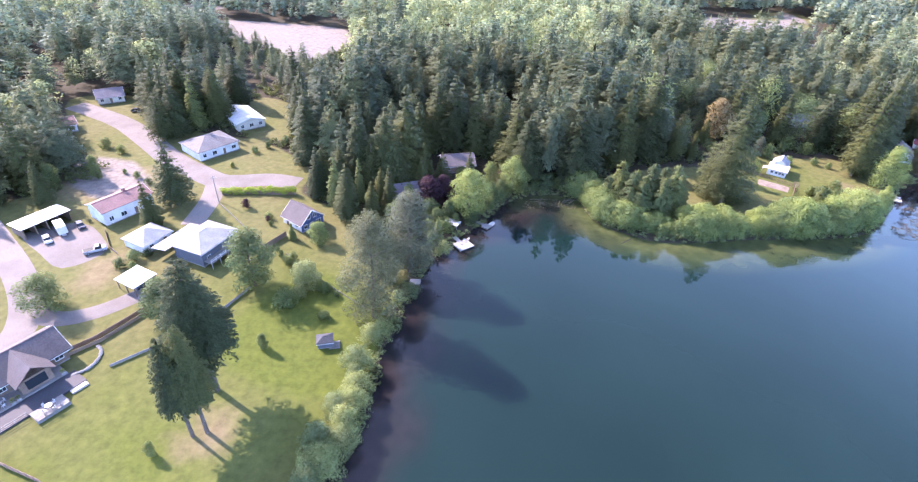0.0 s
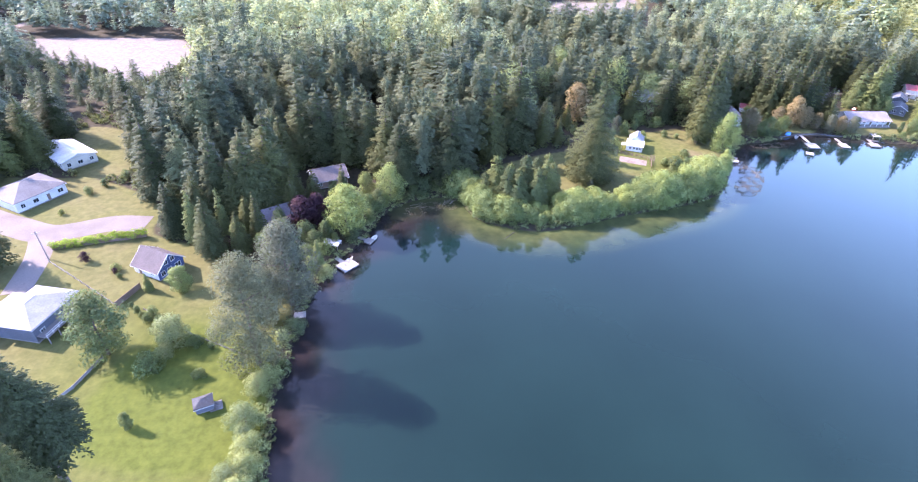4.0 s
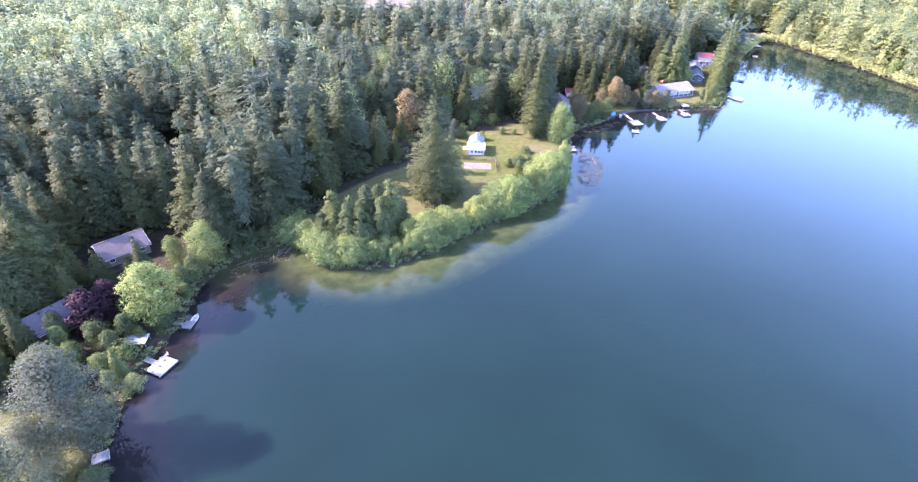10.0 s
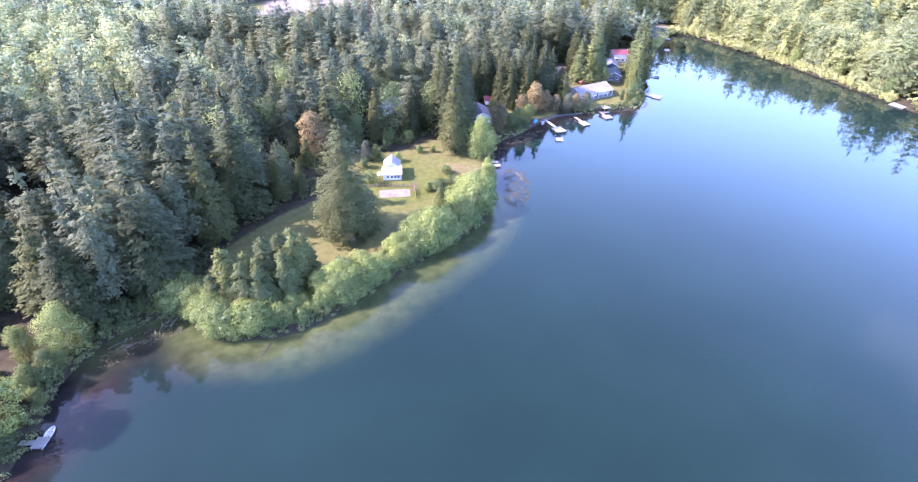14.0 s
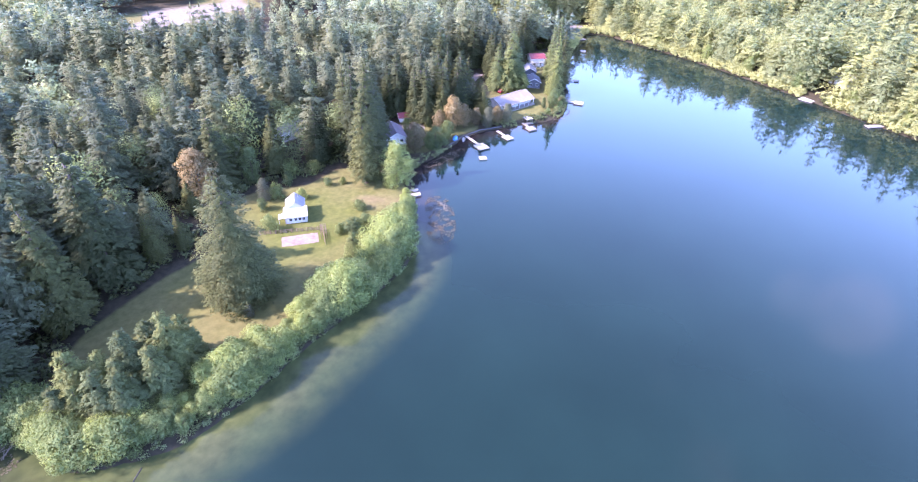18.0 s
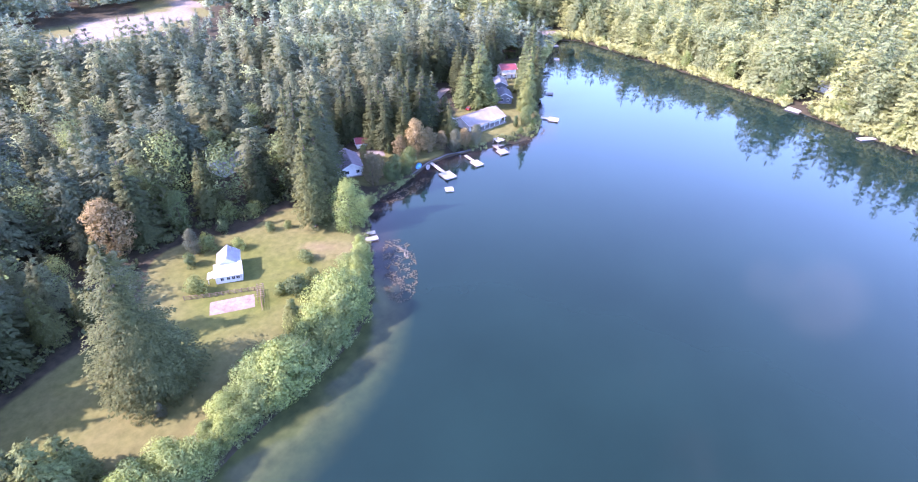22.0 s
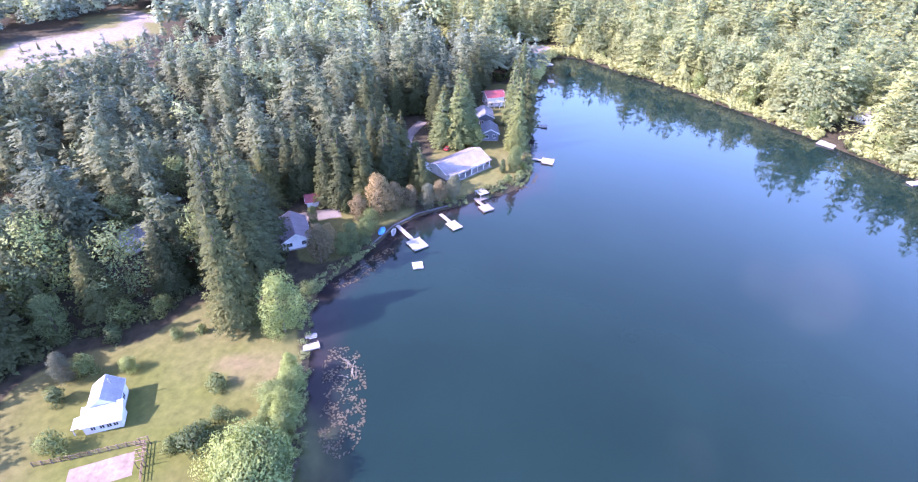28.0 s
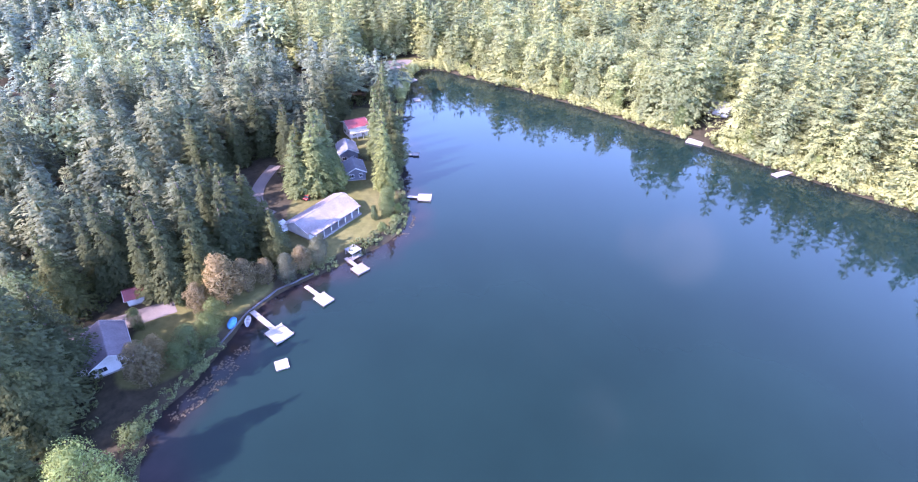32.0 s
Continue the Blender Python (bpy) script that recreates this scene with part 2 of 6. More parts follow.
def water_material():
    m, n, l, b = material("lake_water")
    def attr(name):
        a = n.new("ShaderNodeAttribute")
        a.attribute_name = name
        return a.outputs["Fac"]
    big = noise_tex(n, l, 0.03, 4)
    deep = ramp(n, [(0.3, (0.0034, 0.0116, 0.0104)), (0.7, (0.0046, 0.0150, 0.0134))])
    l.new(big.outputs[0], deep.inputs[0])
    weed_n = noise_tex(n, l, 0.25, 5)
    weed = ramp(n, [(0.3, (0.035, 0.048, 0.017)), (0.7, (0.077, 0.096, 0.032))])
    l.new(weed_n.outputs[0], weed.inputs[0])
    # mud bottom, blackened for the shade and reflection of the bank trees
    mud = ramp(n, [(0.3, (0.009, 0.008, 0.009)), (0.7, (0.017, 0.014, 0.015))])
    l.new(weed_n.outputs[0], mud.inputs[0])
    col = mixer(n, l, "MIX", attr("mud_shade"), deep.outputs[0], mud.outputs[0])
    col = mixer(n, l, "MIX", attr("shallow"), col, weed.outputs[0])
    l.new(col, b.inputs["Base Color"])
    b.inputs["Roughness"].default_value = 0.05
    b.inputs["IOR"].default_value = 1.33
    b.inputs["Specular IOR Level"].default_value = 0.42
    rip = noise_tex(n, l, 1.2, 3)
    bump(n, l, b, rip.outputs[0], 0.012, 0.03)
    return m


M_GROUND, M_WATER = ground_material(), water_material()

# ---- helpers for building ----
def mesh_of(name, verts, faces, mat, smooth=False):
    me = bpy.data.meshes.new(name)
    me.from_pydata([tuple(map(float, v)) for v in verts], [], faces)
    me.materials.append(mat)
    if smooth:
        me.shade_smooth()
    return me


def np_mesh(name, verts, tris, mat, tone=None, normals=None):
    """A mesh from arrays of corners and triangles."""
    me = bpy.data.meshes.new(name)
    verts, tris = np.asarray(verts, np.float32), np.array(tris, np.int32)
    if normals is not None:
        # turn every triangle to the side that its leaf faces
        a, b, c = (verts[tris[:, k]] for k in range(3))
        back = (np.cross(b - a, c - a) * np.asarray(normals, np.float32)[tris[:, 0]]).sum(1) < 0
        tris[back] = tris[back][:, ::-1]
    me.vertices.add(len(verts))
    me.vertices.foreach_set("co", verts.ravel())
    me.loops.add(tris.size)
    me.loops.foreach_set("vertex_index", tris.ravel())
    me.polygons.add(len(tris))
    me.polygons.foreach_set("loop_start", np.arange(0, tris.size, 3, dtype=np.int32))
    me.update(calc_edges=True)
    me.materials.append(mat)
    if normals is not None:
        me.polygons.foreach_set("use_smooth", np.ones(len(tris), bool))
        me.normals_split_custom_set_from_vertices(np.asarray(normals, np.float32))
    if tone is not None:
        me.attributes.new("tone", "FLOAT", "POINT").data.foreach_set("value", np.asarray(tone, np.float32))
    return me


def part(name, bm, mat, parent, label=""):
    """Links a bmesh as one mesh object under a thing or a part."""
    me = bpy.data.meshes.new(name)
    bm.to_mesh(me)
    bm.free()
    me.materials.append(mat)
    ob = new(name, me)
    ob.parent = parent
    if label:
        ob["label"] = label
    return ob


def thing(name, x, y, z, turn=0.0, label="", category="", group="", kind=""):
    ob = new(name)
    ob.empty_display_size = 0.5
    ob.matrix_world = pose(x, y, z, 0, 0, turn)
    return tagged(ob, label, category, group, kind)


def bm_box(bm, x0, x1, y0, y1, z0, z1, bevel=0.0):
    r = bmesh.ops.create_cube(bm, size=1.0)
    bmesh.ops.scale(bm, vec=(x1 - x0, y1 - y0, z1 - z0), verts=r["verts"])
    bmesh.ops.translate(bm, vec=((x0 + x1) / 2, (y0 + y1) / 2, (z0 + z1) / 2), verts=r["verts"])
    if bevel:
        bmesh.ops.bevel(bm, geom=list({e for v in r["verts"] for e in v.link_edges}), offset=bevel, segments=1, affect="EDGES")
    return r["verts"]


def box(x0, x1, y0, y1, z0, z1, bevel=0.0):
    bm = bmesh.new()
    bm_box(bm, x0, x1, y0, y1, z0, z1, bevel)
    return bm


def prism(outline, z0, z1):
    """A flat solid from an outline in x and y."""
    bm = bmesh.new()
    lo = [bm.verts.new((x, y, z0)) for x, y in outline]
    hi = [bm.verts.new((x, y, z1)) for x, y in outline]
    bm.faces.new(hi), bm.faces.new(lo[::-1])
    for i in range(len(lo)):
        j = (i + 1) % len(lo)
        bm.faces.new((lo[i], lo[j], hi[j], hi[i]))
    bmesh.ops.recalc_face_normals(bm, faces=bm.faces)
    return bm


def tube(points, radii, sides=7, bm=None):
    bm = bm or bmesh.new()
    rings = []
    for p, r in zip(points, radii):
        rings.append([bm.verts.new((p[0] + r * math.cos(2 * math.pi * k / sides), p[1] + r * math.sin(2 * math.pi * k / sides), p[2])) for k in range(sides)])
    for a, b in zip(rings, rings[1:]):
        for k in range(sides):
            bm.faces.new((a[k], a[(k + 1) % sides], b[(k + 1) % sides], b[k]))
    bm.faces.new(rings[-1]), bm.faces.new(rings[0][::-1])
    return bm


# ---- the lake's outline ----
SHORE_PTS = [(-27, 5), (-22, 28), (-18, 40), (-15, 48), (-15, 56), (-15, 64), (-16, 72), (-14, 80), (-14, 93), (-10, 110), (-4, 122), (2, 132), (6, 142),
             (15, 151), (25, 154), (33, 152), (35, 146), (38, 139), (46, 134), (56, 131), (70, 133), (87, 138), (102, 141), (117, 145), (129, 151),
             (137, 161), (146, 173), (155, 185), (163, 192), (172, 193), (183, 196), (194, 199), (204, 199), (216, 195), (225, 192), (235, 189), (246, 189),
             (256, 194), (268, 205), (286, 217), (320, 241), (350, 259), (374, 270), (386, 262), (384, 240), (381, 210), (375, 175), (369, 150), (361, 120),
             (352, 92), (346, 70), (342, 50), (335, 10), (310, -60), (240, -120), (120, -140), (20, -110), (-25, -50)]


def smooth_loop(pts, steps=5):
    out, n = [], len(pts)
    for i in range(n):
        p = [np.array(pts[(i + k) % n], float) for k in (-1, 0, 1, 2)]
        for s in range(steps):
            t = s / steps
            out.append(0.5 * (2 * p[1] + (p[2] - p[0]) * t + (2 * p[0] - 5 * p[1] + 4 * p[2] - p[3]) * t ** 2 + (3 * p[1] - p[0] - 3 * p[2] + p[3]) * t ** 3))
    return np.array(out)


SHORE = smooth_loop(SHORE_PTS)


def inside(poly, x, y):
    poly, x, y = np.asarray(poly, float), np.asarray(x, float), np.asarray(y, float)
    res = np.zeros(x.shape, bool)
    for (ax, ay), (bx, by) in zip(poly, np.roll(poly, -1, 0)):
        if ay != by:
            res ^= ((ay > y) != (by > y)) & (x < (bx - ax) * (y - ay) / (by - ay) + ax)
    return res


def edge_distance(poly, x, y):
    poly, x, y = np.asarray(poly, float), np.asarray(x, float), np.asarray(y, float)
    best = np.full(x.shape, 1e9)
    for (ax, ay), (bx, by) in zip(poly, np.roll(poly, -1, 0)):
        dx, dy = bx - ax, by - ay
        s = np.clip(((x - ax) * dx + (y - ay) * dy) / (dx * dx + dy * dy + 1e-9), 0, 1)
        best = np.minimum(best, np.hypot(x - ax - s * dx, y - ay - s * dy))
    return best


def inland(x, y):
    """Metres from the lake's edge, minus in the water."""
    d = edge_distance(SHORE, x, y)
    return np.where(inside(SHORE, x, y), -d, d)


def height_from(d, x, y):
    swell = 0.5 * np.sin(x * 0.031 + 1.0) * np.cos(y * 0.027) + 0.25 * np.sin(x * 0.09 + y * 0.07)
    land = 0.45 * np.clip(d, 0, 2) + 0.035 * np.clip(d - 2, 0, 60) + 0.01 * np.clip(d - 62, 0, 400) + swell * np.clip(d / 25, 0, 1) * 0.5
    return np.where(d > 0, land, np.maximum(-4.0, 0.22 * d))


SHORE_NEXT = np.roll(SHORE, -1, 0)


def height(x, y):
    """The ground's height at one place."""
    a, d = SHORE, SHORE_NEXT - SHORE
    s = np.clip(((x - a[:, 0]) * d[:, 0] + (y - a[:, 1]) * d[:, 1]) / ((d ** 2).sum(1) + 1e-9), 0, 1)
    dist = np.hypot(x - a[:, 0] - s * d[:, 0], y - a[:, 1] - s * d[:, 1]).min()
    cross = ((a[:, 1] > y) != (SHORE_NEXT[:, 1] > y)) & (x < d[:, 0] * (y - a[:, 1]) / np.where(d[:, 1] == 0, 1e-9, d[:, 1]) + a[:, 0])
    return float(height_from(np.array([-dist if cross.sum() % 2 else dist]), np.array([x]), np.array([y]))[0])


# ---- ground and water ----
LAWNS = [
    [(-30, 10), (-17, 50), (-17, 78), (-16, 95), (-15, 108), (-24, 112), (-38, 125), (-58, 133), (-62, 150), (-88, 168), (-120, 172), (-150, 200), (-185, 190), (-150, 150), (-125, 130), (-150, 100), (-170, 60), (-130, 10)],
    [(37, 145), (45, 138), (60, 135), (85, 141), (117, 149), (131, 156), (144, 173), (150, 186), (146, 196), (138, 205), (122, 202), (112, 207), (98, 205), (86, 186), (66, 180), (48, 172), (40, 160)],
    [(172, 197), (190, 201), (205, 202), (203, 218), (188, 222), (170, 212), (164, 204)],
    [(215, 198), (228, 196), (246, 192), (262, 203), (276, 218), (266, 232), (240, 228), (222, 214)],
    [(276, 218), (300, 232), (320, 246), (312, 262), (284, 246)],
    [(112, 446), (146, 418), (192, 430), (232, 462), (246, 506), (196, 496), (140, 480)],
    [(-112, 212), (-92, 208), (-80, 176), (-90, 168), (-100, 178)],
    [(345, 262), (372, 274), (388, 268), (395, 285), (372, 300), (345, 285)],
]
GREENS = [[(-52, 60), (-17, 58), (-17, 86), (-38, 96), (-50, 84)]]
PALE_GREENS = [[(-75, 20), (-20, 30), (-17, 62), (-50, 70), (-72, 56)], [(-60, 70), (-17, 60), (-17, 100), (-40, 106), (-60, 98)], [(94, 166), (124, 160), (134, 176), (122, 196), (102, 196), (92, 182)]]
DIRTS = [[(-50, 40), (-40, 38), (-37, 47), (-45, 52)], [(112, 188), (135, 190), (148, 178), (140, 168), (126, 172), (122, 184), (110, 198), (118, 202)],
         [(-130, 112), (-105, 122), (-110, 140), (-140, 135)], [(-98, 74), (-86, 78), (-88, 96), (-98, 92)]]
SANDS = [[(122, 440), (150, 428), (190, 440), (228, 468), (238, 500), (200, 488), (160, 468)], [(-200, 345), (-150, 352), (-112, 346), (-98, 312), (-104, 280), (-118, 268), (-130, 284), (-152, 296), (-182, 316)], [(-262, 372), (-232, 388), (-214, 380), (-232, 364)], [(345, 272), (378, 282), (372, 296), (345, 286)], [(-133, 124), (-112, 116), (-108, 128), (-124, 142), (-140, 140)]]


def axis(lo, hi, step, far):
    mid = list(np.arange(lo, hi + 0.1, step))
    out, s = [], step
    while (out[-1] if out else hi) < far:
        s *= 1.5
        out.append((out[-1] if out else hi) + s)
    low, s = [], step
    while (low[-1] if low else lo) > -far:
        s *= 1.5
        low.append((low[-1] if low else lo) - s)
    return np.array(low[::-1] + mid + out)


gx, gy = axis(-230, 430, 2.0, 3500), axis(-20, 400, 2.0, 3500)
GX, GY = np.meshgrid(gx, gy)
GD = inland(GX, GY)
GZ = height_from(GD, GX, GY)
nx, ny = len(gx), len(gy)


def grid_faces(nx, ny, keep=None):
    i, j = np.meshgrid(np.arange(nx - 1), np.arange(ny - 1))
    a = (j * nx + i).ravel()
    q = np.stack([a, a + 1, a + nx + 1, a + nx], 1)
    return q if keep is None else q[keep.ravel()]


def mask_of(polys, soft, x=GX, y=GY):
    v = np.zeros(x.shape)
    for p in polys:
        p = smooth_loop(p, 4)
        d = edge_distance(p, x, y)
        v = np.maximum(v, np.clip(0.5 + np.where(inside(p, x, y), d, -d) / (2 * soft), 0, 1))
    return v


def quad_object(name, X, Y, Z, faces, mat, **attrs):
    me = bpy.data.meshes.new(name)
    me.from_pydata(np.stack([X.ravel(), Y.ravel(), Z.ravel()], 1).tolist(), [], faces.tolist())
    for k, v in attrs.items():
        me.attributes.new(k, "FLOAT", "POINT").data.foreach_set("value", v.ravel().astype(np.float32))
    me.materials.append(mat)
    me.shade_smooth()
    return new(name, me)


ground = tagged(quad_object("ground", GX, GY, GZ, grid_faces(nx, ny), M_GROUND, grass=mask_of(LAWNS, 2), green=np.maximum(mask_of(GREENS, 6) * 0.9, mask_of(PALE_GREENS, 8) * 0.38), dirt=mask_of(DIRTS, 9) * np.where(GX > 60, 0.52, 0.8),
                sand=mask_of(SANDS, 4), mud=np.clip(0.5 - (GD + 1.0) / 3.0, 0, 1)), "uneven ground of lawn, dry grass and dark forest floor", "ground", kind="structure")
wet = GD < 6
keep = wet[:-1, :-1] & wet[1:, :-1] & wet[:-1, 1:] & wet[1:, 1:]
# weedy shallows: broad round the point, narrow elsewhere
near_point = np.clip(1 - np.hypot((GX - 78) / 70, (GY - 140) / 46), 0, 1) ** 0.5
SHALLOW = np.clip(1 + GD / (3.0 + 20.0 * near_point), 0, 1) ** 1.1 * np.clip(2.0 * near_point, 0, 0.7)
# dark mud bottom close to the wooded banks, with the trees' shade painted in
COVE = np.exp(-((GX - 14) ** 2 + (GY - 142) ** 2) / 20.0 ** 2)
MUD_SHADE = np.clip(1.25 + GD / (np.where(GX < 0, 12.0, 8.0) + 12.0 * COVE) + 0.25 * np.sin(GX * 0.35) * np.cos(GY * 0.3), 0, 1) * np.where(GX > 300, 0.4, 1.0)
water = tagged(quad_object("water", GX, GY, np.zeros(GX.shape), grid_faces(nx, ny, keep), M_WATER, shallow=SHALLOW, mud_shade=MUD_SHADE),
               "calm blue-green lake water, clear over weedy shallows", "lake", kind="structure")

# ---- trees ----
def outward(rng, V, up=0.5, rough=0.3):
    """Directions that needles round a stem face: away from it, a little upwards, unevenly."""
    N = V * np.array([1, 1, 0.0])
    N /= np.linalg.norm(N, axis=1)[:, None] + 0.3
    N += np.array([0, 0, up]) + rng.normal(0, rough, V.shape)
    return N / (np.linalg.norm(N, axis=1)[:, None] + 1e-9)


def bough_crown(rng, h, r, tiers, per, low=0.1, droop=0.4, power=0.9, fine=False):
    """A dense crown of broad overlapping boughs in tiers, each a drooping ragged kite."""
    V, F = [], []
    for k in range(tiers):
        f = min(max((k + rng.uniform(-0.35, 0.35)) / tiers, 0.0), 0.97)
        z = h * (low + (1 - low) * f)
        R = r * (1 - f) ** power * (0.7 + 0.3 * min(1, f * 6)) + 0.25
        n = max(5, int(per * (0.5 + 0.5 * (1 - f))))
        a0 = rng.uniform(0, 6.28)
        lop = rng.uniform(0, 6.28)
        for i in range(n):
            az = a0 + 6.283 * (i + rng.uniform(-0.35, 0.35)) / n
            L = R * rng.uniform(0.62, 1.2) * (1 + 0.13 * math.cos(az - lop))
            zz = z + rng.uniform(-0.5, 0.5) * h / tiers
            dl = 6.283 / n * rng.uniform(0.45, 0.85)
            b = len(V)
            V.append((0.08 * R * math.cos(az), 0.08 * R * math.sin(az), zz + 0.22 * L))
            for q, (da, s, dz) in enumerate(((-dl, rng.uniform(0.5, 0.72), 0.5), (-0.4 * dl, rng.uniform(0.75, 0.95), 0.8), (0.1 * dl, 1.0, 1.0), (0.5 * dl, rng.uniform(0.72, 0.92), 0.8), (dl, rng.uniform(0.5, 0.7), 0.5))):
                V.append((s * L * math.cos(az + da), s * L * math.sin(az + da), zz - droop * L * dz * rng.uniform(0.75, 1.25)))
            F += [(b, b + 1, b + 2), (b, b + 2, b + 3), (b, b + 3, b + 4), (b, b + 4, b + 5)] if fine else [(b, b + 1, b + 3), (b, b + 3, b + 5)]
    b = len(V)
    V += [(0.3 * math.cos(a * 2.1), 0.3 * math.sin(a * 2.1), h * 0.93) for a in range(3)] + [(0, 0, h * 1.03)]
    F += [(b + a, b + (a + 1) % 3, b + 3) for a in range(3)]
    V = np.array(V)
    return V, np.array(F), outward(rng, V)


def needle_crown(rng, h, r, n, size, low=0.1, power=0.8, tiers=14, droop=0.32, core=True, per=20):
    """A crown of branches round a stem, each a flat drooping frond of small sprays, over a thin core of boughs."""
    nb = max(26, n // per)
    f = 1 - np.sqrt(rng.uniform(0.0, 1.0, nb)) * 0.99
    # branches gather in loose whorls
    f = np.clip(f + 0.35 / tiers * np.sin(f * tiers * 6.283), 0, 0.985)
    ab = rng.uniform(0, 6.283, nb)
    lop, wave = rng.uniform(0, 6.283, 2)
    Rb = (r * (1 - f) ** power * (0.72 + 0.28 * np.minimum(1, f * 6)) + 0.25) * rng.uniform(0.78, 1.14, nb) * (1 + 0.07 * np.sin(ab * 3 + f * 9 + wave) + 0.06 * np.cos(ab - lop))
    zb = h * (low + (1 - low) * f) + rng.normal(0, 0.006 * h, nb) * (1 - 0.7 * f)
    k = rng.integers(nb, size=n)
    u = rng.uniform(0.04, 1.0, n) ** 0.6
    half = 0.30 * Rb[k] * (1.12 - u) + 0.18
    lat = rng.uniform(-1, 1, n) * half
    rad = Rb[k] * u
    az = ab[k]
    out = np.stack([np.cos(az), np.sin(az), np.zeros(n)], 1)
    side = np.stack([-np.sin(az), np.cos(az), np.zeros(n)], 1)
    P = out * rad[:, None] + side * lat[:, None]
    P[:, 2] = zb[k] + (0.16 + 0.35 * f[k]) * rad - droop * rad * u * (1.2 - 0.5 * f[k]) - 0.22 * np.abs(lat) + rng.normal(0, 0.16, n)
    s = size * rng.uniform(0.6, 1.35, n) * (0.62 + 0.38 * (1 - f[k]))
    d = out * rng.uniform(0.5, 1.0, (n, 1)) + side * (np.sign(lat) * rng.uniform(0.0, 0.8, n))[:, None]
    d[:, 2] = -rng.uniform(0.0, 0.6, n)
    w = np.cross(d, np.array([0, 0, 1.0])) + np.array([0, 0, 1.0]) * rng.uniform(-0.45, 0.45, (n, 1))
    V = np.stack([P - d * (0.35 * s)[:, None] + w * (0.36 * s)[:, None], P + d * (0.75 * s)[:, None], P - d * (0.35 * s)[:, None] - w * (0.36 * s)[:, None]], 1).reshape(-1, 3)
    F = np.arange(3 * n).reshape(-1, 3)
    # needles face away from the stem and up, those under a frond's edge a little down
    N = outward(rng, P, 0.55, 0.2)
    N = np.repeat(N, 3, axis=0)
    if core:
        V2, F2, N2 = bough_crown(rng, h * 0.96, r * 0.46, max(10, int(tiers * 1.2)), 8, low, droop, power + 0.1)
        V, F, N = np.concatenate([V, V2]), np.concatenate([F, F2 + len(V)]), np.concatenate([N, N2])
    return V, F, N


def leaf_crown(rng, clumps, n, size):
    """Leaves on the shells of many clumps; clumps: (x, y, z, r)."""
    C = np.array(clumps)
    w = C[:, 3] ** 2
    idx = rng.choice(len(C), n, p=w / w.sum())
    d = rng.normal(size=(n, 3))
    d /= np.linalg.norm(d, axis=1)[:, None]
    rad = C[idx, 3] * rng.uniform(0.55, 1.08, n) ** 0.6
    P = C[idx, :3] + d * rad[:, None] * np.array([1, 1, 0.85])
    a = rng.normal(size=(n, 3)) + d * 0.3
    u = np.cross(d + 0.5 * rng.normal(size=(n, 3)), a)
    u /= np.linalg.norm(u, axis=1)[:, None] + 1e-9
    v = np.cross(d, u) + 0.35 * d * rng.uniform(-1, 1, (n, 1))
    s = size * rng.uniform(0.55, 1.25, (n, 1))
    V = np.stack([P - u * s, P - v * s * 0.6, P + u * s, P + v * s * 0.6], 1).reshape(-1, 3)
    b = np.arange(n)[:, None] * 4
    mid = C[:, :3].mean(0)
    c = P - mid
    c /= np.linalg.norm(c, axis=1)[:, None] + 1e-9
    N = 0.75 * d + 0.6 * c + np.array([0, 0, 0.3]) + rng.normal(0, 0.22, (n, 3))
    N = np.repeat(N / np.linalg.norm(N, axis=1)[:, None], 4, axis=0)
    return V, np.concatenate([b + [0, 1, 2], b + [0, 2, 3]]), N


def broad_clumps(rng, h, r, base, n, top=1.0, puff=1.0):
    out = []
    for k in range(n):
        f = (k + 0.5) / n
        z = base + (h - base) * f * top
        R = r * math.sin(math.pi * min(0.97, 0.18 + 0.78 * f)) ** 0.8
        a = k * 2.4 + rng.uniform(-0.5, 0.5)
        q = R * rng.uniform(0.25, 0.75) * (1.5 - 0.5 * puff)
        out.append((q * math.cos(a), q * math.sin(a), z, r * rng.uniform(0.32, 0.52) * puff))
    out.append((0, 0, h - r * 0.35, r * 0.35))
    return out


PROTOS = {}


def trunk_mesh(name, h, r0, rng, limbs=0, reach=3.0, start=0.3):
    bm = tube([(0, 0, -0.6), (0.05, 0, h * 0.2), (0.1 * rng.uniform(-1, 1), 0.1, h * 0.6), (0, 0, h)], [r0 * 1.25, r0, r0 * 0.65, r0 * 0.12])
    for k in range(limbs):
        z = h * (start + (0.9 - start) * k / limbs)
        a = k * 2.4
        e = reach * rng.uniform(0.5, 0.9)
        tube([(0, 0, z), (e * 0.5 * math.cos(a), e * 0.5 * math.sin(a), z + e * 0.45), (e * math.cos(a), e * math.sin(a), z + e * 0.8)], [r0 * 0.45, r0 * 0.3, r0 * 0.06], 5, bm)
    me = bpy.data.meshes.new(name)
    bm.to_mesh(me)
    bm.free()
    me.materials.append(M_BARK)
    return me


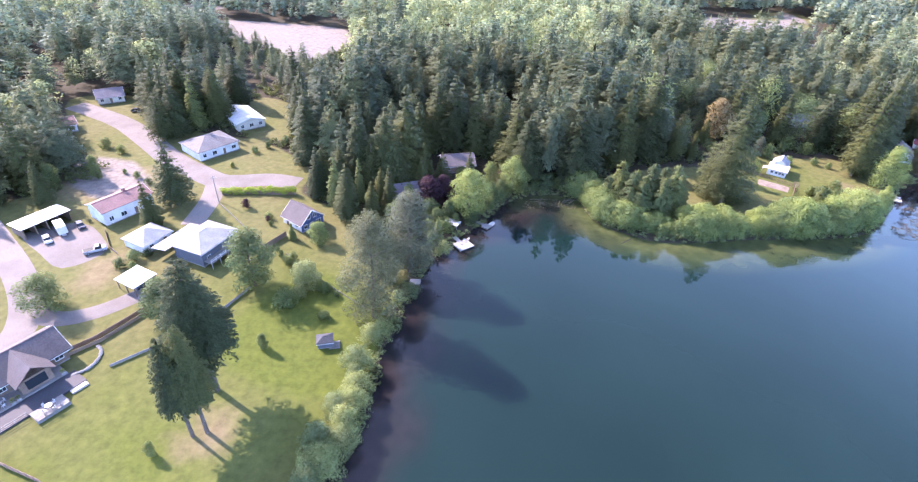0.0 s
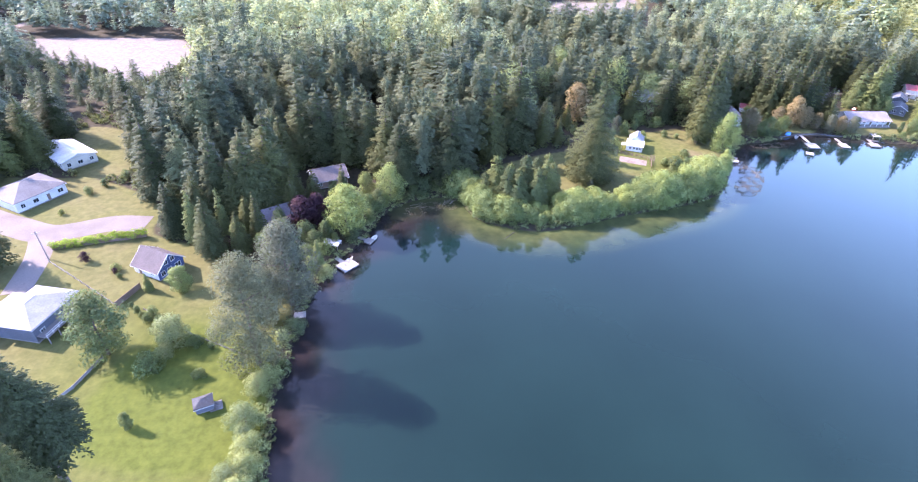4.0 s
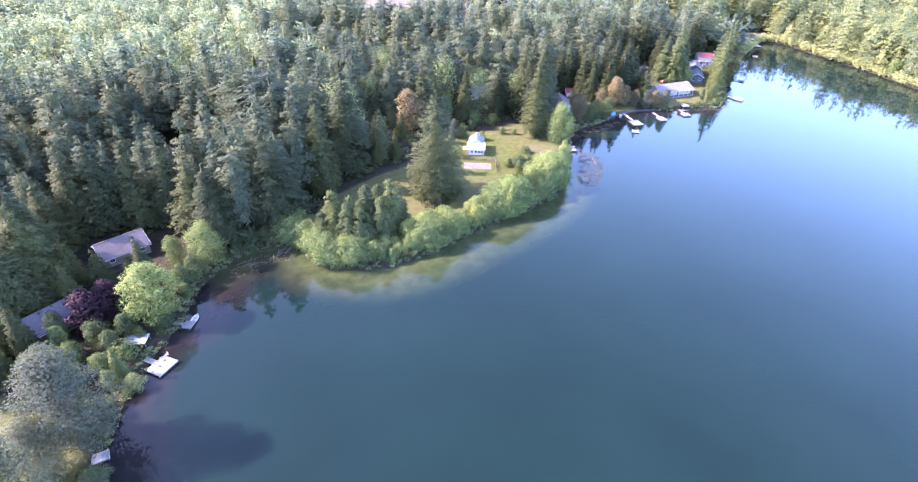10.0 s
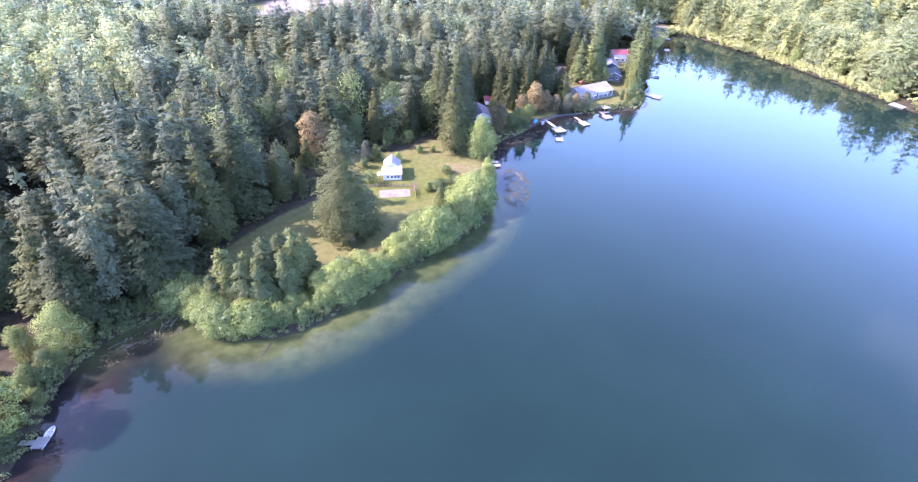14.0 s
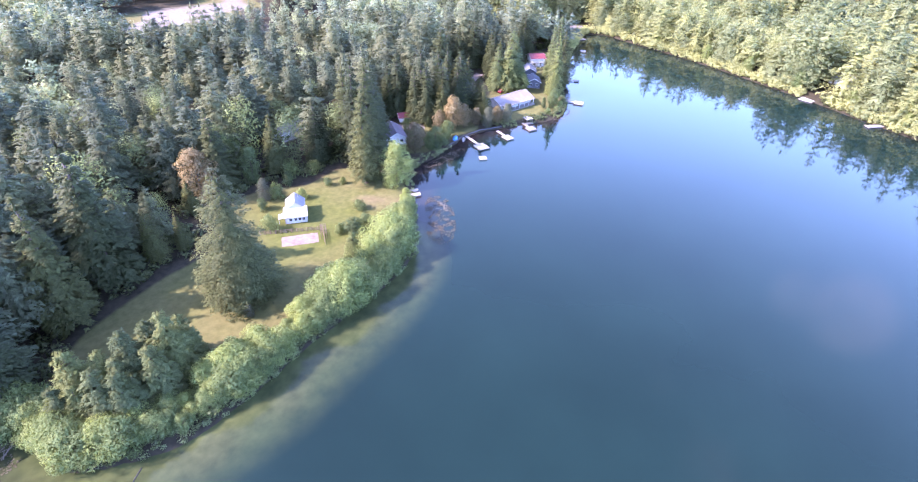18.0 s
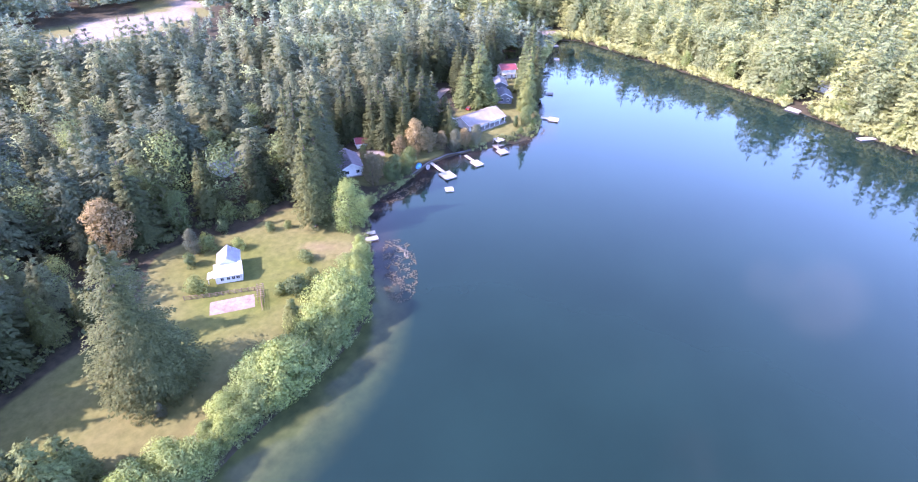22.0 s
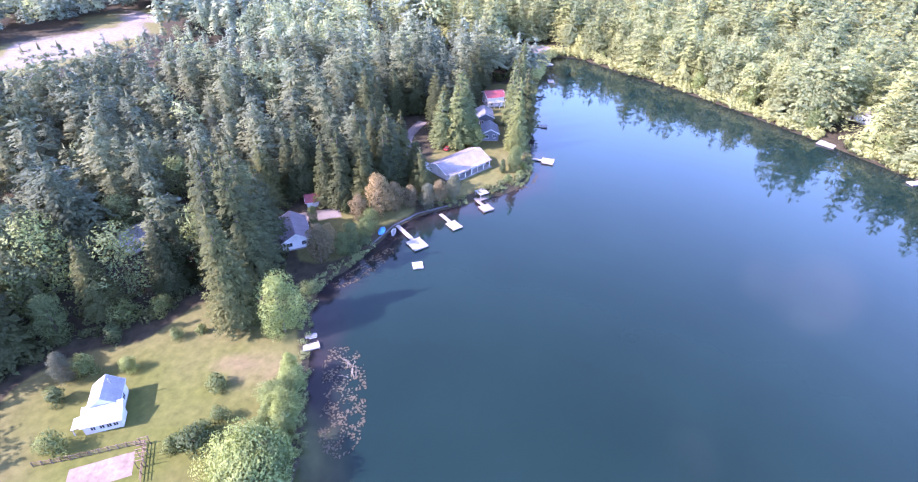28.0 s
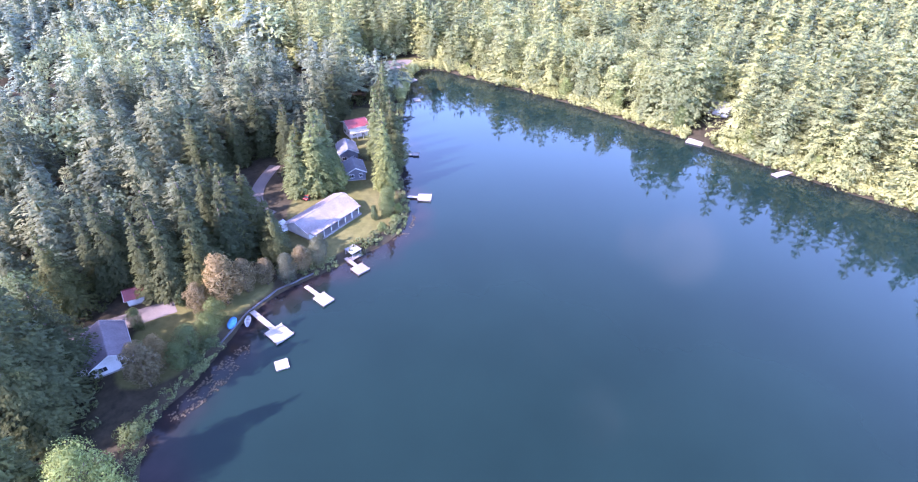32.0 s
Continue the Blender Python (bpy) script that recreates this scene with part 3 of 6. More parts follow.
def proto(key, kind, seed, h, r, mat, **o):
    """The meshes of one kind of tree, of height h and crown radius r."""
    rng = np.random.default_rng(seed)
    if kind == "conifer":
        V, F, N = needle_crown(rng, h, r, o.get("n", 2600), o.get("size", 0.95), o.get("low", 0.1), o.get("power", 0.8), o.get("tiers", 16), o.get("droop", 0.34), True, o.get("per", 24))
        tr = trunk_mesh("trunk", h * 0.97, 0.014 * h, rng)
    else:
        V, F, N = leaf_crown(rng, broad_clumps(rng, h, r, o.get("base", 0.25) * h, o.get("clumps", 14), 1.0, o.get("puff", 1.0)), o.get("n", 2600), o.get("size", 0.34))
        tr = trunk_mesh("trunk", h * 0.8, 0.016 * h, rng, 7, r * 0.8, 0.25)
    PROTOS[key] = (np_mesh("crown", V, F, mat, None, N), tr, h, r)


for k in range(4):
    proto("fir%d" % k, "conifer", 10 + k, 28, (5.0, 5.8, 4.8, 6.2)[k], M_FIR, n=9500, size=0.57, low=(0.05, 0.08, 0.04, 0.1)[k], power=(1.0, 0.88, 1.0, 0.8)[k])
for k in range(2):
    proto("cedar%d" % k, "conifer", 20 + k, 26, (4.6, 4.0)[k], M_CEDAR, n=7500, size=0.6, low=0.03, droop=0.55, power=0.85)
proto("big_fir", "conifer", 31, 30, 7.4, M_FIR, n=32000, size=0.38, low=0.02, tiers=24, power=0.66, droop=0.36, per=44)
proto("lawn_fir", "conifer", 32, 30, 5.6, M_FIR, n=24000, size=0.40, low=0.36, tiers=20, power=0.72, per=50)
proto("young_fir", "conifer", 33, 14, 3.6, M_YOUNG, n=7500, size=0.46, low=0.02, tiers=13, power=0.72)
for k in range(3):
    proto("leafy%d" % k, "broad", 40 + k, 14, (4.6, 5.2, 4.0)[k], M_LEAF, clumps=40, n=9000, base=0.08, size=0.2, puff=0.82)
for k in range(2):
    proto("willow%d" % k, "broad", 50 + k, 12, (4.2, 4.8)[k], M_WILLOW, clumps=44, n=11000, base=0.06, size=0.165, puff=0.8)
for k in range(2):
    proto("sallow%d" % k, "broad", 65 + k, 4.2, (2.7, 3.1)[k], M_SALLOW, clumps=40, n=7000, base=0.03, size=0.098, puff=0.7)
proto("grey_tree", "broad", 55, 22, 5.5, M_GREYLEAF, clumps=64, n=20000, base=0.06, size=0.17, puff=0.9)
proto("poplar", "broad", 58, 22, 5.5, M_POPLAR, clumps=64, n=20000, base=0.06, size=0.17, puff=0.9)
proto("tan_tree", "broad", 56, 13, 4.6, M_BROWNLEAF, clumps=34, n=5500, base=0.15, size=0.24, puff=0.75)
proto("purple_tree", "broad", 57, 12, 4.6, M_PURPLE, clumps=16, n=3000, base=0.1)
for k in range(3):
    proto("shrub%d" % k, "broad", 60 + k, 4.2, (2.9, 3.3, 2.6)[k], M_WILLOW, clumps=44, n=8000, base=0.03, size=0.105, puff=0.68)
for k in range(2):
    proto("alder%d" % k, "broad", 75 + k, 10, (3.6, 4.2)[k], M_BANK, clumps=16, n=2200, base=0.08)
for k in range(2):
    proto("bush%d" % k, "broad", 70 + k, 2.6, (1.9, 2.2)[k], M_LEAF, clumps=12, n=1500, base=0.05, size=0.15)

FIRST = {}
N_TREES = [0]


def tree(key, x, y, h, label, category="tree", group="", wide=1.0, sink=0.0, name=""):
    """One tree of its own, h metres high, with trunk and crown."""
    crown, trunk, h0, _ = PROTOS[key]
    z = height(x, y) - sink
    s = h / h0
    turn = (N_TREES[0] * 137.5) % 360
    N_TREES[0] += 1
    m = pose(x, y, z, 0, 0, turn) @ Matrix.Diagonal((s * wide, s * wide, s, 1))
    name = name or {"fir": "fir_tree", "sal": "shrub", "you": "fir_tree", "ced": "cedar_tree", "big": "fir_tree", "law": "fir_tree", "shr": "shrub", "bus": "bush", "wil": "willow"}.get(key[:3], "tree")
    ob = new(name)
    ob.matrix_world = m
    for pn, me in (("crown", crown), ("trunk", trunk)):
        p = new(pn, me)
        p.parent = ob
    return tagged(ob, label, category, group)


# the woods: trees on a jittered grid, the front rows singly and the rest as one stand
rng = np.random.default_rng(5)
VIEW = [(-110, 15), (-190, 60), (-430, 390), (-60, 580), (470, 760), (860, -20), (325, 10)]
PLACES = [p for p in LAWNS[:1]] + [
    [(37, 145), (45, 138), (60, 135), (85, 141), (117, 149), (131, 156), (146, 173), (155, 186), (148, 198), (138, 207), (122, 206), (112, 210), (96, 207), (84, 188), (66, 182), (46, 172)],
    [(-48, 112), (-24, 112), (-8, 116), (2, 130), (10, 148), (7, 160), (-1, 171), (-20, 173), (-25, 158), (-20, 150), (-40, 134)], [(-112, 196), (-92, 176), (-86, 184), (-100, 206)], *LAWNS[2:], *SANDS[:-1],
    [(150, 186), (163, 190), (172, 191), (183, 194), (206, 197), (206, 212), (188, 214), (184, 228), (170, 224), (162, 208), (156, 200)], [(222, 222), (236, 222), (246, 244), (256, 251), (250, 256), (232, 250), (222, 236)], [(358, 125), (364, 115), (384, 110), (392, 113), (390, 122), (380, 124)]]


def clear_distance(x, y):
    """Metres from the nearest open place or water; minus inside one."""
    d = inland(x, y)
    for p in PLACES:
        q = smooth_loop(p, 3)
        e = edge_distance(q, x, y)
        d = np.minimum(d, np.where(inside(q, x, y), -e, e))
    return d


step = 8.8
jx, jy = np.meshgrid(np.arange(-440, 870, step), np.arange(-40, 770, step))
jx = (jx + (np.arange(jx.shape[0]) % 2)[:, None] * step / 2 + rng.uniform(-2.1, 2.1, jx.shape)).ravel()
jy = (jy + rng.uniform(-2.1, 2.1, jy.shape)).ravel()
ex, ey = rng.uniform(335, 420, 900), rng.uniform(-20, 330, 900)
ed = inland(ex, ey)
ok = (ed > 3) & (ed < 34)
jx, jy = np.concatenate([jx, ex[ok][:150]]), np.concatenate([jy, ey[ok][:150]])
ok = inside(VIEW, jx, jy)
jx, jy = jx[ok], jy[ok]
cd = clear_distance(jx, jy)
ok = cd > 2.5
# small glades and dips where the canopy opens
relief = 0.5 + 0.5 * np.sin(jx * 0.083 + 1.7 * np.sin(jy * 0.031)) * np.cos(jy * 0.071 + 1.3 * np.sin(jx * 0.027))
ok &= (relief + rng.normal(0, 0.12, jx.shape) > 0.10) | (cd < 9)
for x, y, r in ((84.5, 199, 7), (88, 190, 5), (92, 194, 6), (133, 232, 8), (128, 226, 6), (121, 232, 6)):
    ok &= np.hypot(jx - x, jy - y) > r
jx, jy, cd, relief = jx[ok], jy[ok], cd[ok], relief[ok]
front = (cd < 9) & (jx < 300) & (jy < 260) & (jx > -140)
jd = inland(jx, jy)
jz = height_from(jd, jx, jy)
leafy = (np.sin(jx * 0.021 + 2.0) * np.cos(jy * 0.017) + rng.normal(0, 0.45, jx.shape)) > np.where(jx > 335, 0.45, np.where((jy > 262) & (jx < 115) & (jx > -105), -0.15, np.where((jy > 285) & (jx < 225) & (jy < 400), 0.3, np.where((jx < -60) & (jy < 270), 1.4, 0.8))))

for i in np.nonzero(front)[0][:300]:
    hgt = rng.uniform(11, 17) if 66 < jx[i] < 106 and 176 < jy[i] < 215 else rng.uniform(29, 41) if 20 < jx[i] < 90 and 150 < jy[i] < 200 else rng.uniform(21, 31) if 15 < jx[i] < 165 else rng.uniform(17, 27) if jx[i] < -75 else rng.uniform(12, 18) if jx[i] < 15 and jy[i] < 142 else rng.uniform(20, 30) if jx[i] < 15 else rng.uniform(15, 28)
    if leafy[i] and cd[i] < 6:
        tree("leafy%d" % (i % 3), jx[i], jy[i], rng.uniform(9, 15), "leafy green broadleaf tree at the edge of the woods", group="trees at the edge of the woods")
    else:
        tree("fir%d" % (i * 7 % 4), jx[i], jy[i], hgt, "tall dark green conifer at the edge of the woods", "conifer", "trees at the edge of the woods", rng.uniform(1.3, 1.75) if jx[i] < 15 else rng.uniform(1.15, 1.55))


def stand(name, sel, protos, mat, hs, label):
    """Many far trees as one mesh."""
    VV, FF, TT, NN, base = [], [], [], [], 0
    for i in sel:
        V, F, N = protos[rng.integers(len(protos))]
        low_wood = 120 < jx[i] < 235 and 355 < jy[i] < 440 or -160 < jx[i] < -85 and 215 < jy[i] < 300
        s = rng.uniform(*hs) * (0.86 + 0.3 * relief[i]) * (0.5 if low_wood else 0.9 if jx[i] < -70 else 1.35 if jx[i] > 335 else 0.6 if 66 < jx[i] < 108 and 176 < jy[i] < 218 else 0.85 if jx[i] < 5 and jy[i] < 145 else 1.25 if 15 < jx[i] < 100 and jy[i] < 235 else 1.05)
        a = rng.uniform(0, 6.28)
        c, sn = math.cos(a), math.sin(a)
        w = s * rng.uniform(0.95, 1.5)
        P = np.stack([(V[:, 0] * c - V[:, 1] * sn) * w + jx[i], (V[:, 0] * sn + V[:, 1] * c) * w + jy[i], V[:, 2] * s + jz[i]], 1)
        NN.append(np.stack([N[:, 0] * c - N[:, 1] * sn, N[:, 0] * sn + N[:, 1] * c, N[:, 2]], 1))
        VV.append(P), FF.append(F + base), TT.append(np.full(len(V), rng.uniform(0, 1)))
        base += len(V)
    return tagged(new(name, np_mesh(name, np.concatenate(VV), np.concatenate(FF), mat, np.concatenate(TT), np.concatenate(NN))), label, "forest", kind="stuff")


CLOSE = [needle_crown(np.random.default_rng(80 + k), 23, (5.0, 5.8, 6.2, 6.8, 5.2)[k], 4200, 0.63, 0.2, (1.0, 0.85, 0.85, 0.75, 0.9)[k], 15) for k in range(5)]
LOW = [needle_crown(np.random.default_rng(85 + k), 23, (5.2, 6.0, 6.4, 6.8)[k], 2000, 0.78, 0.25, (1.0, 0.85, 0.9, 0.75)[k], 11, 0.32, True, 14) for k in range(4)]
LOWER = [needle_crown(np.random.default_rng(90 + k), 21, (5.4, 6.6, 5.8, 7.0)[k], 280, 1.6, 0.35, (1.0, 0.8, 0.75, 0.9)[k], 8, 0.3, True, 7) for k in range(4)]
LOWLEAF = []
for k in range(3):
    r_ = np.random.default_rng(95 + k)
    LOWLEAF.append(leaf_crown(r_, broad_clumps(r_, 15, 5.2, 4, 12), 330, 0.58))
rest = np.nonzero(~front)[0]
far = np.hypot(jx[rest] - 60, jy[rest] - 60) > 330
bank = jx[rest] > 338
close = np.hypot(jx[rest] - 60, (jy[rest] - 60)) < 215
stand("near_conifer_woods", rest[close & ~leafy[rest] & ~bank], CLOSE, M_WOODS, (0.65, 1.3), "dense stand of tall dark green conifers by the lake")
# stands further off get the needles paled for haze
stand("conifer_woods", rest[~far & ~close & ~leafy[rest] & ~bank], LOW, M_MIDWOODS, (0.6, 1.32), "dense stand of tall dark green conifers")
stand("distant_conifer_woods", rest[far & ~leafy[rest] & ~bank], LOWER, M_HAZEWOODS, (0.6, 1.2), "distant dense stand of conifers, paled in colour for haze")
NEARLEAF = [leaf_crown(np.random.default_rng(130 + k), broad_clumps(np.random.default_rng(140 + k), 15, 5.0, 2, 22), 2000, 0.24) for k in range(3)]
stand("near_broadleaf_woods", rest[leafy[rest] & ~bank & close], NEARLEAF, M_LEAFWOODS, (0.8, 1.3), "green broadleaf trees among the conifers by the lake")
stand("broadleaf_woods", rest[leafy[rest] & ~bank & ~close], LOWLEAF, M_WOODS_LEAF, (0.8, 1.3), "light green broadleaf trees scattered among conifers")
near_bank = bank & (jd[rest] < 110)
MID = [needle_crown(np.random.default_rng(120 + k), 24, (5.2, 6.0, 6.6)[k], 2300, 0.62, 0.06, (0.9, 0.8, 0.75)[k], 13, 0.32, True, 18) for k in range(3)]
BANKLEAF = [leaf_crown(np.random.default_rng(150 + k), broad_clumps(np.random.default_rng(160 + k), 15, 5.0, 2, 14), 800, 0.40) for k in range(2)]
# leaves lighter than by the near shore, sunlight being part of the colour
M_BANKLEAF = foliage("sun_painted_bank_leaves", (0.158, 0.185, 0.088), (0.334, 0.370, 0.185), tone=True)
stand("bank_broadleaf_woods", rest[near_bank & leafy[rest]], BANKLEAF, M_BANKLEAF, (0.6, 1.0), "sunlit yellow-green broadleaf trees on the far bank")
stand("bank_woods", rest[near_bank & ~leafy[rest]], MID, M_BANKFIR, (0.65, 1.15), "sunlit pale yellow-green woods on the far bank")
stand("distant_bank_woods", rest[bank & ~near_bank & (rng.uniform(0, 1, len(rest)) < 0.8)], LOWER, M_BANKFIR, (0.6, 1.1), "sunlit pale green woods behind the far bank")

# undergrowth along the edges of the woods
r_ = np.random.default_rng(17)
ux, uy = r_.uniform(-170, 390, 30000), r_.uniform(20, 300, 30000)
ud = clear_distance(ux, uy)
sel = np.nonzero((ud > 0.3) & (ud < 13) & inside(VIEW, ux, uy))[0][:2600]
uz = height_from(inland(ux[sel], uy[sel]), ux[sel], uy[sel])
VV, FF, base = [], [], 0
for i, z in zip(sel, uz):
    h = r_.uniform(1.2, 3.4)
    V, F, _ = leaf_crown(r_, [(0, 0, h * 0.45, h * 0.5), (h * 0.4, 0.2, h * 0.35, h * 0.4)], 34, 0.28 * h ** 0.6)
    VV.append(V + np.array([ux[i], uy[i], z])), FF.append(F + base)
    base += len(V)
tagged(new("undergrowth", np_mesh("undergrowth", np.concatenate(VV), np.concatenate(FF), M_UNDER)), "dark green undergrowth along the edge of the woods", "undergrowth", kind="stuff")

# sedge and low shrubs on the wet banks
r_ = np.random.default_rng(23)
ux, uy = r_.uniform(-30, 345, 60000), r_.uniform(20, 262, 60000)
ud = inland(ux, uy)
landings = np.array([(-8.5, 123.5), (-1.8, 131.8), (-16, 97.2), (-25, 71), (144.5, 176.8), (194.8, 199), (209, 195), (224, 194), (259.5, 201.5), (286, 219.5)])
clear = np.min(np.hypot(ux[:, None] - landings[:, 0], uy[:, None] - landings[:, 1]), 1) > 2.6
sel = np.nonzero((ud > -0.4) & (ud < 2.4) & clear & ~((ux > 183) & (ux < 214)))[0][:900]
uz = height_from(ud[sel], ux[sel], uy[sel])
VV, FF, NN, base = [], [], [], 0
for i, z in zip(sel, uz):
    h = r_.uniform(0.8, 2.3)
    V, F, N = leaf_crown(r_, [(0, 0, h * 0.4, h * 0.45), (h * 0.4, 0.2, h * 0.3, h * 0.35)], 60, 0.17)
    VV.append(V + np.array([ux[i], uy[i], z])), FF.append(F + base), NN.append(N)
    base += len(V)
tagged(new("bank_shrubs", np_mesh("bank_shrubs", np.concatenate(VV), np.concatenate(FF), M_SALLOW, None, np.concatenate(NN))), "low grey-green shrubs and sedge hanging over the bank", "shrubs", kind="stuff")

# low alders and willows hanging over the far shore
r_ = np.random.default_rng(19)
ux, uy = r_.uniform(300, 620, 60000), r_.uniform(-20, 330, 60000)
ud = inland(ux, uy)
sel = np.nonzero((ud > -0.5) & (ud < 4.5) & inside(VIEW, ux, uy) & (ux > 335) & ~((np.abs(uy - 120) < 5) & (ux < 400)))[0][:620]
uz = height_from(ud[sel], ux[sel], uy[sel])
VV, FF, NN, base = [], [], [], 0
for i, z in zip(sel, uz):
    h = r_.uniform(2.0, 6.0)
    V, F, N = leaf_crown(r_, [(0, 0, h * 0.4, h * 0.4), (h * 0.3, 0.2, h * 0.35, h * 0.34), (-0.2 * h, 0.2 * h, h * 0.7, h * 0.28)], 110, 0.42)
    VV.append(V + np.array([ux[i], uy[i], z])), FF.append(F + base), NN.append(N)
    base += len(V)
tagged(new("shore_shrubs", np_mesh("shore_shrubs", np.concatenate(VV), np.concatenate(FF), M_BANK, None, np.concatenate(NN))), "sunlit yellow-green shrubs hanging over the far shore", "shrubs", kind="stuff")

# ---- materials of built things ----
def shingle(name, dark, light, course=5.0, rough=0.85):
    m, n, l, b = material(name)
    a, c = noise_tex(n, l, 3.0, 5), noise_tex(n, l, 0.35, 4)
    r = ramp(n, [(0.3, dark), (0.7, light)])
    l.new(a.outputs[0], r.inputs[0])
    st = ramp(n, [(0.35, (0.7, 0.7, 0.7)), (0.62, (1.05, 1.05, 1.05))])
    l.new(c.outputs[0], st.inputs[0])
    l.new(mixer(n, l, "MULTIPLY", 0.7, r.outputs[0], st.outputs[0]), b.inputs["Base Color"])
    b.inputs["Roughness"].default_value = rough
    w, tc = n.new("ShaderNodeTexWave"), n.new("ShaderNodeTexCoord")
    w.wave_profile, w.bands_direction = "SAW", "Z"
    w.inputs["Scale"].default_value, w.inputs["Distortion"].default_value = course, 0.4
    l.new(tc.outputs["Object"], w.inputs["Vector"])
    bump(n, l, b, w.outputs[0], 0.5, 0.04)
    return m


ROOF_PALE = shingle("pale_grey_roof", (0.190, 0.186, 0.194), (0.260, 0.255, 0.265))
ROOF_PINK = shingle("pale_pinkish_roof", (0.140, 0.122, 0.126), (0.200, 0.178, 0.180))
ROOF_LILAC = shingle("lilac_grey_roof", (0.109, 0.095, 0.107), (0.161, 0.140, 0.155))
ROOF_MAUVE = shingle("mauve_brown_roof", (0.052, 0.041, 0.044), (0.081, 0.067, 0.069))
ROOF_DARK = shingle("brown_grey_roof", (0.088, 0.072, 0.076), (0.128, 0.108, 0.112))
ROOF_RED = shingle("faded_red_roof", (0.144, 0.072, 0.067), (0.202, 0.110, 0.106))
ROOF_BRIGHT = shingle("red_metal_roof", (0.138, 0.024, 0.029), (0.164, 0.037, 0.042), 2.0, 0.45)
ROOF_BLUE = shingle("blue_grey_roof", (0.074, 0.081, 0.099), (0.124, 0.133, 0.151))
ROOF_GREY = shingle("mid_grey_roof", (0.075, 0.070, 0.075), (0.125, 0.118, 0.122))
ROOF_SLATE = shingle("dark_slate_roof", (0.022, 0.024, 0.031), (0.045, 0.048, 0.058))
ROOF_WHITE = surface("white_sheet_roof", (0.347, 0.341, 0.328), (0.434, 0.428, 0.415), 0.55, 1.5, 0.3, bumpy=0.1)
WHITE = surface("white_siding", (0.544, 0.544, 0.536), (0.640, 0.640, 0.624), 0.7, 4.0, 0.4, bumpy=0.15)
CREAM = surface("cream_siding", (0.464, 0.432, 0.352), (0.544, 0.512, 0.432), 0.75, 4.0)
NAVY = surface("navy_siding", (0.022, 0.045, 0.120), (0.038, 0.068, 0.165), 0.7, 4.0)
SLATE = surface("slate_blue_siding", (0.070, 0.079, 0.100), (0.108, 0.118, 0.144), 0.75, 4.0)
BROWN = surface("brown_boards", (0.13, 0.085, 0.06), (0.22, 0.15, 0.11), 0.85, 4.0)
GREYWOOD = surface("weathered_grey_boards", (0.144, 0.134, 0.130), (0.221, 0.206, 0.197), 0.85, 5.0)
DARKWOOD = surface("dark_grey_boards", (0.055, 0.055, 0.063), (0.094, 0.091, 0.102), 0.8, 5.0)
# terrace boards: dark wood with the terrace's shade put into the colour
SHADEWOOD = surface("shade_darkened_boards", (0.022, 0.022, 0.028), (0.042, 0.041, 0.050), 0.8, 5.0)
PALEWOOD = surface("sun_bleached_boards", (0.233, 0.221, 0.213), (0.304, 0.289, 0.279), 0.8, 5.0)
GRAVEL = surface("pale_gravel", (0.102, 0.088, 0.084), (0.159, 0.138, 0.129), 0.95, 5.0, 0.12, bumpy=0.6, per_object=0.05)
STONE = surface("grey_stone", (0.156, 0.144, 0.132), (0.264, 0.246, 0.228), 0.9, 2.5, bumpy=0.6)
SOIL = surface("pink_soil", (0.118, 0.090, 0.074), (0.190, 0.150, 0.126), 0.95, 1.2, 0.4, bumpy=0.5)
METAL = surface("dull_metal", (0.45, 0.45, 0.46), (0.58, 0.58, 0.6), 0.4, 3.0, metal=0.8)
TYRE = surface("tyre_rubber", (0.02, 0.02, 0.02), (0.04, 0.04, 0.04), 0.8)
CAR_WHITE = surface("white_car_paint", (0.507, 0.507, 0.507), (0.563, 0.563, 0.563), 0.25, 1.0, bumpy=0.0)
CAR_DARK = surface("dark_car_paint", (0.03, 0.035, 0.05), (0.05, 0.055, 0.07), 0.25, 1.0, bumpy=0.0)
CAR_GREY = surface("grey_car_paint", (0.30, 0.31, 0.33), (0.40, 0.41, 0.43), 0.3, 1.0, bumpy=0.0)
CAR_RED = surface("red_car_paint", (0.40, 0.03, 0.03), (0.50, 0.05, 0.05), 0.3, 1.0, bumpy=0.0)
TARP = surface("blue_tarpaulin", (0.03, 0.20, 0.50), (0.06, 0.30, 0.65), 0.5, 2.0)
BRICK = surface("chimney_brick", (0.22, 0.10, 0.08), (0.34, 0.17, 0.13), 0.9, 4.0)
PLASTIC = surface("white_plastic", (0.406, 0.406, 0.406), (0.462, 0.462, 0.462), 0.4, 2.0, bumpy=0.0)
PADS = foliage("lily_pads", (0.083, 0.069, 0.047), (0.187, 0.156, 0.121))
WETWOOD = surface("waterlogged_wood", (0.010, 0.008, 0.007), (0.024, 0.019, 0.015), 0.7, 4.0)
DEADWOOD = surface("bleached_dead_wood", (0.124, 0.107, 0.087), (0.190, 0.170, 0.140), 0.9, 4.0)
GLASS, _n, _l, _b = material("window_glass")
_b.inputs["Base Color"].default_value = (0.02, 0.025, 0.03, 1)
_b.inputs["Roughness"].default_value = 0.08

